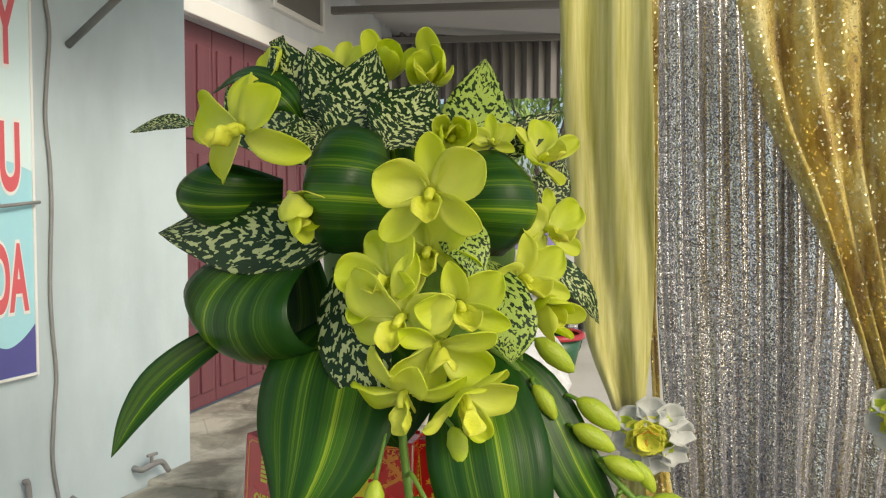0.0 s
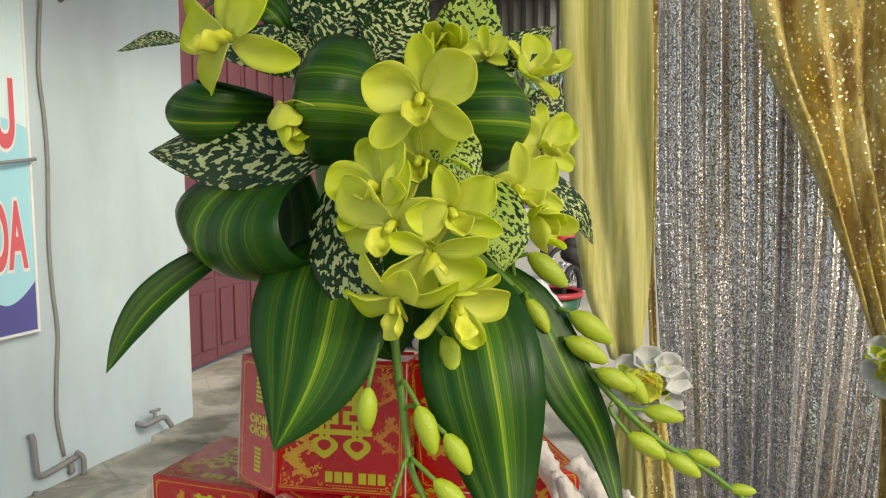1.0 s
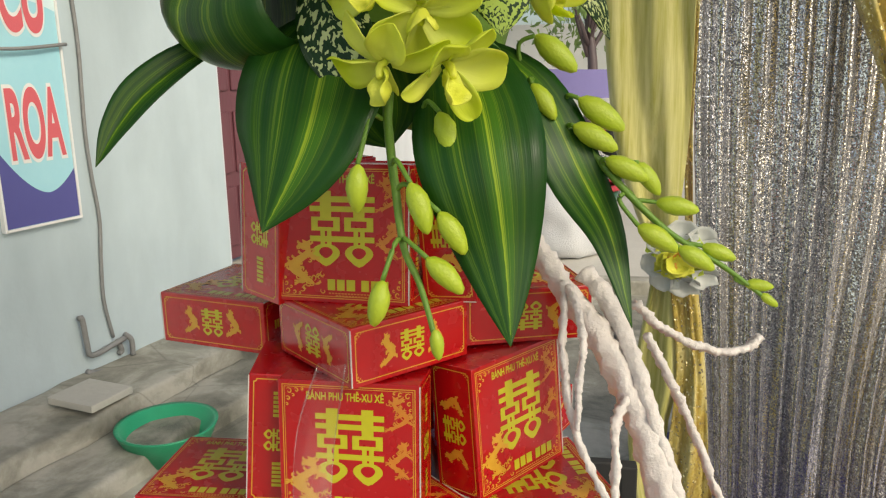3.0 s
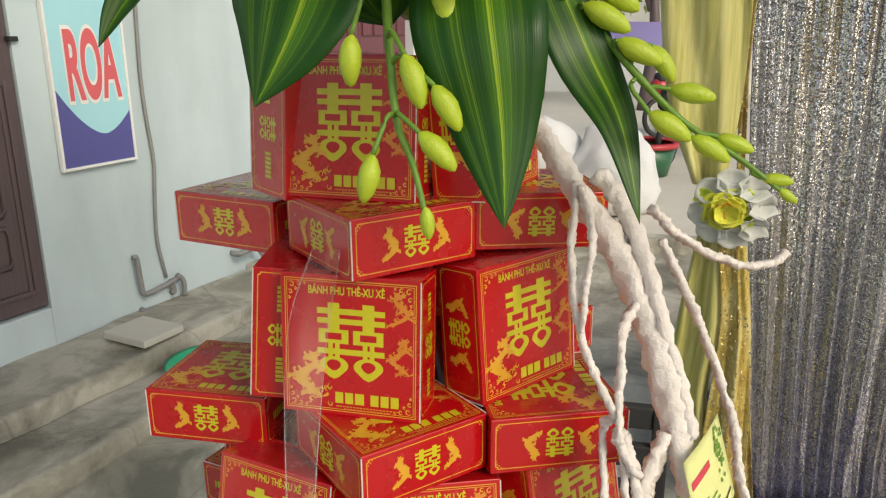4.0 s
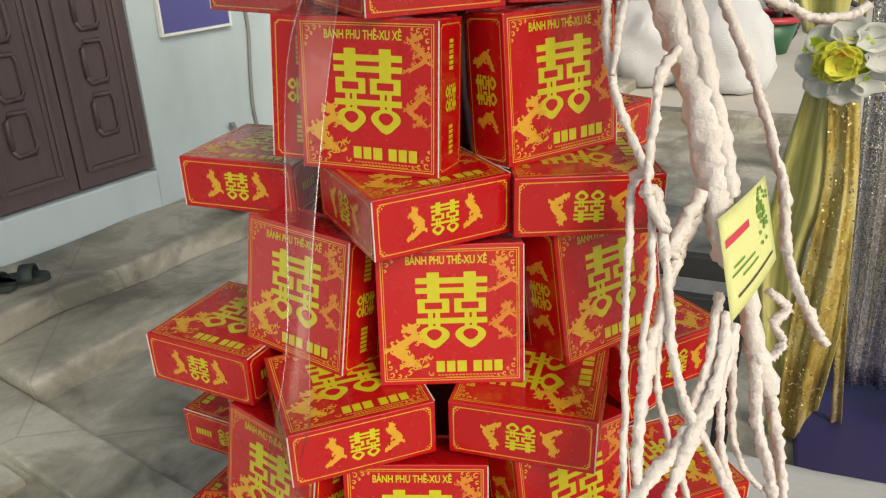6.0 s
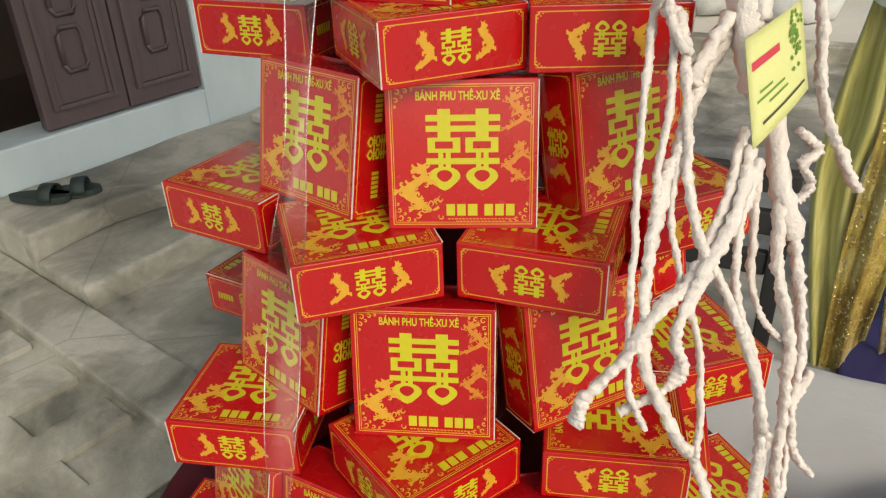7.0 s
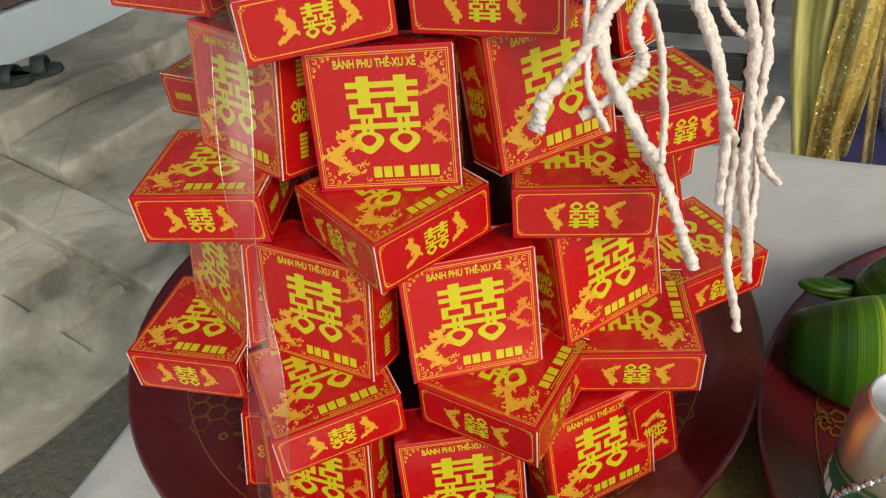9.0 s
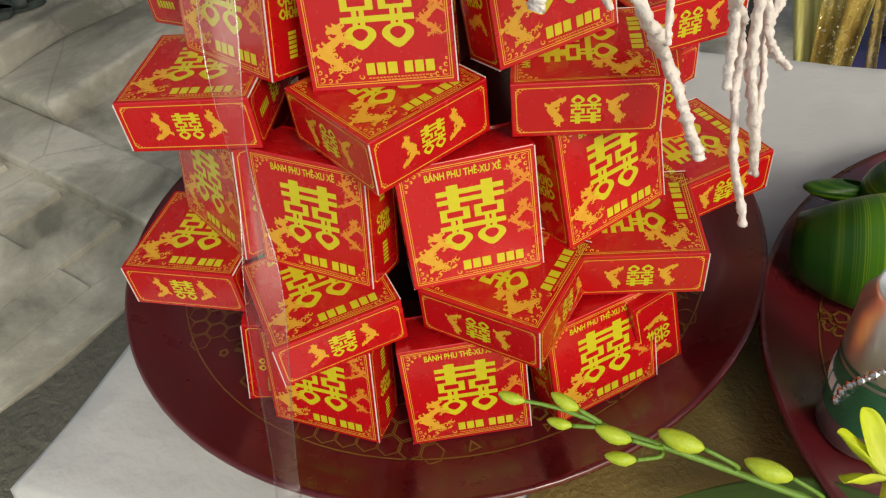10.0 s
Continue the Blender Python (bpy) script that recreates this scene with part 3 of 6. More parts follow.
# cable and drain pipes on the wall
line = spline([WALL @ Vector((0.15 + 0.014 * math.sin(i * 1.7) + 0.006 * math.sin(i * 4.1), -0.012, 4.1 - i * 0.2)) for i in range(20)], 120)
solid("wall_cable", sweep(bmesh.new(), line, lambda u: 0.009, 6), M["pipe"], "grey cable running down the white wall", "cable", smooth=True)
tap = thing("water_pipe", WALL @ Vector((0.25, -0.05, LEDGE)), "old grey water pipe with a tap by the wall", "pipe")
for pts in (((-0.02, -0.03, 0.44), (0.0, -0.03, 0.43), (0.01, -0.03, 0.3), (0.03, -0.03, 0.24), (0.16, -0.03, 0.25), (0.24, -0.03, 0.26)), ((0.24, -0.03, 0.28), (0.27, -0.04, 0.24), (0.27, -0.04, 0.16)), ((0.2, -0.02, 0.26), (0.22, -0.02, 0.2), (0.2, -0.02, 0.19))):
    part("pipe_run", sweep(bmesh.new(), spline([WALL @ Vector((p[0] - 0.02, p[1], p[2] + 0.02)) for p in pts], 16), lambda u: 0.014, 8), M["pipe"], tap, smooth=True)
solid("drain_slab", wall_box(-0.37, -0.14, -0.43, -0.17, LEDGE + 0.012, LEDGE + 0.045, 0.006), M["lane"], "square concrete slab below the pipe", "slab")
for pts, r in ((((-0.03, -0.03, 0.19), (0.02, -0.04, 0.17), (0.16, -0.10, 0.15), (0.24, -0.16, 0.13), (0.25, -0.17, 0.08)), 0.015), (((0.66, 0.0, 0.30), (0.66, -0.06, 0.30), (0.74, -0.07, 0.31), (0.80, -0.07, 0.30), (0.84, -0.08, 0.24)), 0.016), (((0.72, -0.07, 0.31), (0.72, -0.07, 0.36)), 0.010), (((0.69, -0.07, 0.365), (0.76, -0.07, 0.36)), 0.009)):
    part("pipe_run", sweep(bmesh.new(), spline([WALL @ Vector(q) for q in pts], 16), lambda u: r, 8), M["pipe"], tap, smooth=True)
basin_at = Vector((-1.57, 2.77, 0.012))
solid("basin", lathe([(0.001, 0.02), (0.14, 0.02), (0.19, 0.13), (0.21, 0.135), (0.205, 0.125), (0.15, 0.0), (0.001, 0.0)], 40, None, basin_at), M["green"], "green plastic wash basin on the platform", "basin", smooth=True)

# the tin awning that shades the upper wall, on raking struts
bm = bmesh.new()
sheet(bm, [[WALL @ Vector((-2.6 + i * 0.035, -1.0 * v - 0.004, 3.32 - 0.30 * v + 0.014 * math.sin(i * math.pi / 2))) for i in range(107)] for v in (0, 0.5, 1)])
thick(solid("awning", bm, M["tinlight"], "ribbed tin awning over the house wall", "awning", kind="structure"), 0.004)
for x in (-2.3, -1.0, 0.285):
    solid("awning_strut", sweep(bmesh.new(), [WALL @ Vector((x, 0.0, 2.455)), WALL @ Vector((x, -0.45, 2.74)), WALL @ Vector((x, -0.9, 3.025))], lambda u: 0.018, 10), M["pipe"], "grey steel strut holding the awning", "strut", "awning struts", "structure", True)

# the recessed house front with maroon doors, seen past the corner
WALL2 = pose(-2.36, 5.2, 0, 0, 0, 80)


def far_box(x0, x1, y0, y1, z0, z1, bevel=0.0):
    return bm_block((x0, y0, z0), (x1, y1, z1), bevel, WALL2)


wall_far = thing("wall_far", WALL2.translation, "grey-white recessed house wall", "wall", kind="structure")
part("wall_panel", far_box(-1.2, 0.0, 0, 0.2, 0, 4.6), M["farwall"], wall_far)
part("wall_panel", far_box(0, 2.3, 0, 0.2, 3.05, 4.6), M["farwall"], wall_far)
part("wall_panel", far_box(2.3, 4.2, 0, 0.2, 0, 4.6), M["farwall"], wall_far)
part("lintel_moulding", far_box(-0.1, 2.5, -0.06, 0, 3.05, 3.2, 0.01), M["white"], wall_far)
for x0, x1 in ((0.1, 1.0), (1.2, 2.2)):
    w = thing("window_1", WALL2 @ Vector(((x0 + x1) / 2, 0, 3.4)), "small transom window in a white frame", "window", kind="structure")
    part("pane", far_box(x0 + 0.05, x1 - 0.05, -0.02, -0.004, 3.45, 3.95), M["tin"], w)
    for a, b, c, d in ((x0, x1, 3.4, 3.45), (x0, x1, 3.95, 4.0), (x0, x0 + 0.05, 3.45, 3.95), (x1 - 0.05, x1, 3.45, 3.95)):
        part("window_frame", far_box(a, b, -0.05, 0, c, d, 0.005), M["white"], w)
door = thing("door_2", WALL2 @ Vector((1.1, 0.1, 0.2)), "maroon panelled wooden folding door", "door", kind="structure")
for i in range(5):
    x0 = 0.0 + i * 0.46
    lf = part("door_leaf", far_box(x0 + 0.005, x0 + 0.455, 0.08, 0.13, 0.2, 3.05, 0.006), M["maroon"], door)
    for z0, z1 in ((0.3, 0.75), (0.85, 1.3), (1.45, 2.1), (2.2, 2.9)):
        for a in (0.05, 0.25):
            part("raised_panel", far_box(x0 + a, x0 + a + 0.16, 0.062, 0.082, z0, z1, 0.012), M["maroon"], lf)
bm = far_box(-1.2, 4.4, -1.1, 0.06, -0.02, 0.2, 0.02)
block(bm, (0.3, -1.5, -0.02), (2.2, -1.102, 0.1), 0.02, WALL2)
solid("door_step", bm, M["concrete"], "pale concrete step before the maroon door", "step", kind="structure")


def corrugated(a, b, c, waves, depth, name, mat, label):
    """A ribbed tin sheet from corner a along b and c."""
    a, b, c = Vector(a), Vector(b), Vector(c)
    n = (b - a).cross(c - a).normalized()
    grid = [[a + (b - a) * (i / (waves * 4)) + (c - a) * v + n * depth * math.sin(i * math.pi / 2) for i in range(waves * 4 + 1)] for v in (0, 0.5, 1)]
    ob = solid(name, sheet(bmesh.new(), grid), mat, label, "roof", kind="structure", smooth=False)
    return thick(ob, 0.004)


corrugated((-2.4, 9.6, 3.09), (0.4, 9.2, 3.01), (-2.4, 9.6, 4.2), 20, 0.04, "tin_wall", M["tin"], "dark ribbed tin end wall under the roof")
corrugated((-2.6, 5.5, 4.1), (-2.4, 9.8, 3.95), (0.42, 5.5, 3.85), 24, 0.04, "tin_roof", M["tinlight"], "pale ribbed tin roof over the yard")
for i, y in enumerate((6.2, 7.6, 9.0)):
    solid("roof_beam", bm_block((-2.5, y, 3.65), (0.40, y + 0.06, 3.72), 0.004), M["tin"], "dark steel roof beam", "beam", "roof beams", "structure")

# canopy out of view, added and sized to shade the table and box tops
corrugated((-0.9, -0.8, 2.95), (1.5, -0.8, 2.95), (-0.9, 1.15, 3.05), 14, 0.03, "canopy", M["tinlight"], "unseen pale ribbed canopy added to shade the wedding table")
for x, y in ((1.45, -0.7), (1.45, 1.1), (-0.85, -0.7)):
    solid("canopy_post", bm_block((x - 0.03, y - 0.03, 0), (x + 0.03, y + 0.03, 2.92), 0.004), M["steel"], "thin steel post added to carry the unseen canopy", "post", "canopy posts", "structure")

# ---- trees, walls and vehicles at the far end ----


def tree(name, at, height, spread, seed):
    rnd = random.Random(seed)
    t = thing(name, at, "leafy green tree beyond the yard", "tree", "trees beyond the yard")
    base = Vector(at)
    bm = bmesh.new()
    sweep(bm, spline([base, base + Vector((0.1, 0, height * 0.3)), base + Vector((-0.1, 0.1, height * 0.6))], 10), lambda u: 0.14 * (1 - 0.6 * u), 8)
    tips = []
    for i in range(9):
        a = i * 2.4
        end = base + Vector((math.cos(a) * spread * rnd.uniform(0.4, 0.9), math.sin(a) * spread * rnd.uniform(0.4, 0.9), height * rnd.uniform(0.5, 1.0)))
        mid = base + Vector((0, 0, height * rnd.uniform(0.35, 0.55)))
        sweep(bm, spline([mid, mid.lerp(end, 0.5) + Vector((0, 0, 0.2)), end], 8), lambda u: 0.05 * (1 - 0.8 * u), 5)
        tips.append(end)
    part("trunk", bm, M["brown"], t, smooth=True)
    bm = bmesh.new()
    for i in range(2600):
        c = rnd.choice(tips) + Vector((rnd.gauss(0, 0.34), rnd.gauss(0, 0.34), rnd.gauss(0, 0.30))) * spread * 0.62
        s = rnd.uniform(0.06, 0.13)
        q = Euler((rnd.uniform(0, 6), rnd.uniform(0, 6), rnd.uniform(0, 6))).to_matrix()
        vs = [bm.verts.new(c + q @ Vector(p) * s) for p in ((-1, 0, 0), (0, -0.4, 0.1), (1, 0, 0), (0, 0.4, 0.1))]
        bm.faces.new(vs)
    part("crown", bm, M["foliage"], t)


tree("tree", (0.4, 15, 0), 5.0, 2.2, 1)
tree("tree", (2.8, 16, 0), 5.5, 2.4, 2)
tree("tree", (-1.8, 17, 0), 5.5, 2.4, 3)
tree("tree", (5.4, 18, 0), 5.5, 2.4, 4)
solid("far_wall", bm_block((-8, 19, -0.05), (14, 19.3, 2.6), 0.02), M["white"], "pale wall across the lane", "wall", kind="structure")
solid("tarp", sheet(bmesh.new(), [[(-1.0 + 0.25 * i, 7.2 + 0.05 * math.sin(i), 1.62 - 0.06 * math.sin(i * math.pi / 12) - 0.25 * v) for i in range(13)] for v in (0, 0.5, 1)]), M["lilac"], "lilac tarpaulin hung across the lane", "tarpaulin", smooth=True)
for x in (-1.0, 2.0):
    solid("tarp_post", bm_block((x - 0.02, 7.18, 0), (x + 0.02, 7.22, 1.66), 0.003), M["steel"], "thin post holding the tarpaulin", "post", "tarpaulin posts", "structure")
solid("kerb", bm_block((-1.6, 5.4, -0.02), (3.6, 5.55, 0.1), 0.015), M["concrete"], "low concrete kerb", "kerb", kind="structure")


def motorbike(at, turn, colour):
    root = thing("motorbike", at, "parked motorbike with a scuffed body in the lane", "motorbike", "parked motorbikes")
    m = Matrix.Translation(at) @ pose(0, 0, 0, 0, 0, turn)
    for x in (-0.6, 0.6):
        bm = bmesh.new()
        ring = [m @ Vector((x + 0.26 * math.cos(a * math.pi / 16), 0, 0.29 + 0.26 * math.sin(a * math.pi / 16))) for a in range(33)]
        wheel = part("wheel", sweep(bm, ring, lambda u: 0.035, 8), M["rubber"], root, smooth=True)
        bm = lathe([(0.02, -0.05), (0.05, -0.05), (0.05, 0.05), (0.02, 0.05)], 16)
        for a in range(10):
            e = Vector((0.25 * math.cos(a * 0.628), 0.25 * math.sin(a * 0.628), 0))
            sweep(bm, [Vector((0, 0, 0)), e * 0.5, e], lambda u: 0.004, 4)
        bmesh.ops.transform(bm, matrix=m @ pose(x, 0, 0.29, 90, 0, 0), verts=bm.verts)
        part("rim", bm, M["steel"], wheel, smooth=True)
    part("body", sweep(bmesh.new(), spline([m @ Vector(p) for p in ((-0.75, 0, 0.72), (-0.3, 0, 0.66), (0.0, 0, 0.48), (0.25, 0, 0.5), (0.5, 0, 0.82))], 18), lambda u: 0.09 + 0.05 * math.sin(u * 6), 10), M[colour], root, smooth=True)
    part("seat", sweep(bmesh.new(), spline([m @ Vector(p) for p in ((-0.7, 0, 0.82), (-0.3, 0, 0.80), (0.05, 0, 0.74))], 12), lambda u: 0.08, 10), M["rubber"], root, smooth=True)
    part("fork", sweep(bmesh.new(), [m @ Vector((0.6, 0.07, 0.29)), m @ Vector((0.5, 0.05, 0.7)), m @ Vector((0.42, 0, 0.98))], lambda u: 0.02, 8), M["steel"], root, smooth=True)
    part("handlebar", sweep(bmesh.new(), spline([m @ Vector(p) for p in ((0.3, -0.33, 1.02), (0.42, -0.1, 1.0), (0.42, 0.1, 1.0), (0.3, 0.33, 1.02))], 12), lambda u: 0.015, 8), M["rubber"], root, smooth=True)
    part("engine", bm_block((-0.15, -0.11, 0.22), (0.2, 0.11, 0.45), 0.03, m), M["pipe"], root)
    for s in (-1, 1):
        part("mirror", sweep(bmesh.new(), [m @ Vector((0.4, 0.2 * s, 1.02)), m @ Vector((0.38, 0.24 * s, 1.15)), m @ Vector((0.38, 0.26 * s, 1.2))], lambda u: 0.008 + 0.03 * (u > 0.7), 8), M["rubber"], root, smooth=True)


motorbike((0.80, 9.40, 0.012), 66, "rubber")
motorbike((1.05, 11.6, 0.012), 35, "redpaint")
TUB = (0.2999, 8.373, 0.015)
tub = thing("tub", TUB, "dark teal plastic tub with a red rim in the yard", "tub")
part("bowl", lathe([(0.001, 0.03), (0.24, 0.03), (0.31, 0.30), (0.33, 0.30), (0.26, 0.0), (0.001, 0.0)], 32, None, TUB), M["cangreen"], tub, smooth=True)
part("rim", lathe([(0.30, 0.30), (0.36, 0.30), (0.365, 0.33), (0.34, 0.36), (0.30, 0.34)], 32, None, TUB), M["redpaint"], tub, "red rim", smooth=True)
# paler than the yard: sunlight on the ground is put into this colour
solid("lane", bm_block((-3.0, 5.56, -0.03), (8.0, 18.9, 0.012), 0.004), M["lane"], "concrete lane with open daylight painted into its pale colour", "lane", kind="structure")
for at, s in (((0.02, 6.65, 0.02), 0.37), ((-0.6, 6.75, 0.02), 0.38)):
    bm = bmesh.new()
    bmesh.ops.create_icosphere(bm, subdivisions=4, radius=s)
    for v in bm.verts:
        v.co *= 1 + 0.18 * noise.noise(v.co * 5 + Vector(at)) + 0.10 * abs(noise.noise(v.co * 11)) + 0.05 * abs(noise.noise(v.co * 24))
        v.co.z *= 1.2
        v.co.z = max(v.co.z, -s * 0.7) + s * 0.7
        v.co += Vector(at)
    solid("sack", bm, M["paleplastic"], "stuffed white plastic sack on the ground", "sack", "white sacks", smooth=True)

# ---- the curtains beside the table ----
CY = 2.1


def drape(name, left, right, mat, label, waves, depth, rows=18, grow=None, y=0.0, seed=0, group="", cols=6):
    """A hanging cloth between two edges, each a list of points from top to foot."""
    n = waves * cols
    L, R = spline(left, rows), spline(right, rows)
    grid = []
    for i in range(rows):
        row = []
        for j in range(n + 1):
            u = j / n
            p = L[i].lerp(R[i], u)
            f = math.sin(u * waves * 2 * math.pi + 0.7 * noise.noise(Vector((seed, u * 3, i * 0.12))) * 3)
            p = p + Vector((0, -1, 0)) * depth * (0.5 * f + 1.5 * noise.noise(Vector((u * waves * 1.5, i * 0.12, seed))) + 0.5 * noise.noise(Vector((u * waves * 4, i * 0.2, seed + 7))))
            row.append(p)
        grid.append(row)
    ob = solid(name, sheet(bmesh.new(), grid), mat, label, "curtain", group, smooth=True)
    return thick(ob, 0.002)


drape("sequin_curtain", [(0.3864, 2.3, 2.523), (0.4178, 2.3, 1.463), (0.5059, 2.3, 0.4636), (0.53, 2.3, 0.07)], [(2.195, 2.3, 2.45), (2.245, 2.3, 1.485), (1.9, 2.3, 0.6), (1.9, 2.3, 0.07)], M["sequin"], "shimmering silver sequin curtain hanging in folds", 34, 0.020, 14, seed=3, cols=8)
solid("carpet", bm_block((0.42, 1.25, -0.02), (3.2, 3.2, 0.03), 0.008), M["purple"], "dark purple carpet laid below the curtains", "carpet", kind="structure")
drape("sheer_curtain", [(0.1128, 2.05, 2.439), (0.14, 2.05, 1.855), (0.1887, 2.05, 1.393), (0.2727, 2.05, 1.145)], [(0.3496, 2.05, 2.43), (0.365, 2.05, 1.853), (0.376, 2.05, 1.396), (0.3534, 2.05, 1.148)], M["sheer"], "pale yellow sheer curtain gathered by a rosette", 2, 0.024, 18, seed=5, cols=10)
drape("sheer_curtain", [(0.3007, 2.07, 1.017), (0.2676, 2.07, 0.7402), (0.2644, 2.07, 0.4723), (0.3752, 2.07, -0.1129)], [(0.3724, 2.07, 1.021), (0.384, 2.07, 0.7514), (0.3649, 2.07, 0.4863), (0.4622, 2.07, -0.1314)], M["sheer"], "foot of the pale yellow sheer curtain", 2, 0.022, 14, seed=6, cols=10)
drape("gold_curtain", [(0.3433, 2.04, 1.026), (0.3736, 2.04, 0.7616), (0.3583, 2.04, 0.3973), (0.3757, 2.04, -0.0717)], [(0.4129, 2.04, 1.03), (0.4523, 2.04, 0.7692), (0.4763, 2.04, 0.4157), (0.4642, 2.04, 0.1314)], M["goldseq"], "mustard gauze cloth hanging below the rosette", 2, 0.022, 14, seed=7, cols=8)
drape("gold_edge", [(0.3496, 2.12, 2.456), (0.3695, 2.12, 1.784), (0.3859, 2.12, 1.17), (0.52, 2.14, 0.03)], [(0.3862, 2.12, 2.455), (0.3933, 2.12, 1.784), (0.4054, 2.12, 1.17), (0.55, 2.14, 0.03)], M["goldseq"], "narrow gold sequined strip beside the sheer curtain", 1, 0.012, 10, seed=8)
drape("gold_swag", [(0.5065, 2, 2.405), (0.6026, 2, 1.987), (0.7521, 2, 1.635), (0.9529, 2, 1.115)], [(1.321, 2, 2.372), (1.211, 2, 1.977), (1.12, 2, 1.637), (1.032, 2, 1.117)], M["goldseq"], "gold sequined swag curtain drawn to one side", 6, 0.04, 16, seed=4, cols=8)


drape("gold_tail", [(0.935, 2, 1.14), (0.94, 2, 0.8), (0.92, 2, 0.4), (0.90, 2, 0.045)], [(1.05, 2, 1.14), (1.09, 2, 0.8), (1.13, 2, 0.4), (1.16, 2, 0.045)], M["goldseq"], "gathered foot of the gold gauze curtain", 4, 0.03, 14, seed=9, cols=8)


def rosette(at, s):
    root = thing("rosette", at, "yellow artificial rose with white silk petals and green leaves", "rosette", "curtain rosettes")
    at = Vector(at)
    rnd = random.Random(int(s * 1000))

    def cup(c, nrm, r, deep):
        q = Vector(nrm).to_track_quat("Z", "Y").to_matrix()
        grid = []
        for i in range(6):
            rr = r * i / 5
            grid.append([c + q @ Vector((rr * math.cos(a * math.pi / 6) * (1 + 0.12 * math.sin(3 * a)), rr * math.sin(a * math.pi / 6) * 0.85, deep * (i / 5) ** 2 + 0.2 * r * math.sin(a * 2.7 + r * 90) * (i / 5) ** 2)) for a in range(13)])
        return sheet(bmesh.new(), grid)

    for a in (10, 50, 95, 140, 190, 230, 275, 320):
        d = Vector((math.cos(radians(a)), 0, math.sin(radians(a))))
        thick(part("silk_petal", cup(at + d * s * 0.70 + Vector((0.02, 0, 0)), Vector((0, -1, 0)) + d * 0.5, s * 0.46, s * 0.25), M["silk"], root, smooth=True), 0.001)
    for a in (40, 150, 330):
        d = Vector((math.cos(radians(a)), 0.05, math.sin(radians(a))))
        thick(part("leaf", cup(at + d * s * 0.62 - Vector((0, 0.01, 0)), Vector((0, -1, 0)) + d * 0.5, s * 0.3, s * 0.1), M["bud"], root, smooth=True), 0.001)
    for k in range(4):
        for a in range(5):
            w = radians(a * 72 + k * 31)
            d = Vector((math.cos(w), 0, math.sin(w)))
            r = s * (0.46 - k * 0.09)
            thick(part("rose_petal", cup(at + d * r * 0.7 - Vector((0, s * (0.2 + 0.1 * k), 0)), Vector((0, -1, 0)) + d * (0.5 - 0.35 * k), s * 0.32, s * 0.14), M["rose"] if k < 3 or a else M["rosecore"], root, smooth=True), 0.001)


rosette((0.3475, 2.0, 1.095), 0.088)
rosette((0.9581, 1.985, 1.162), 0.085)

# ---- the table, its cloth and the trays ----
TOP = 0.75
AXIS = Vector((-0.056, 0.509, 0))
TABLE0, TABLE1 = (-0.297, 0.168), (1.5, 0.95)
table = thing("table", (0.6, 0.75, 0), "table under a white cloth", "table")
part("tabletop", bm_block((TABLE0[0] + 0.01, TABLE0[1] + 0.01, 0.71), (TABLE1[0] - 0.01, TABLE1[1] - 0.01, 0.742), 0.006), M["brown"], table)
for x in (-0.24, 1.43):
    for y in (0.22, 0.87):
        part("leg", bm_block((x - 0.025, y - 0.025, 0), (x + 0.025, y + 0.025, 0.71), 0.004), M["brown"], table)
bm = bmesh.new()
X = [TABLE0[0] + (TABLE1[0] - TABLE0[0]) * i / 60 for i in range(61)]
Y = [TABLE0[1] + (TABLE1[1] - TABLE0[1]) * i / 40 for i in range(41)]
fall = lambda u, k: 0.02 * math.sin(u * 21 + k)
grid = []
for j in range(-12, 53):
    row = []
    for i in range(-12, 73):
        x, y = X[min(max(i, 0), 60)], Y[min(max(j, 0), 40)]
        dx, dy = max(-i, 0) + max(i - 60, 0), max(-j, 0) + max(j - 40, 0)
        sx, sy = (-1 if i < 0 else 1), (-1 if j < 0 else 1)
        d = max(dx, dy)
        k = min(d / 2, 1)
        z = TOP + 0.0025 * noise.noise(Vector((x * 4, y * 4, 0))) + 0.002 * noise.noise(Vector((x * 26, y * 9, 3))) - (0.0 if d == 0 else 0.008 * k + 0.055 * max(d - 1, 0))
        out = 0.012 * k + (0.02 * math.sin((x + y) * 24) + 0.02) * min(d / 8, 1)
        row.append((x + (sx * out if dx else 0), y + (sy * out if dy else 0), z))
    grid.append(row)
thick(solid("tablecloth", sheet(bm, grid), M["cloth"], "white tablecloth falling over the table edge", "tablecloth", smooth=True), 0.0015)


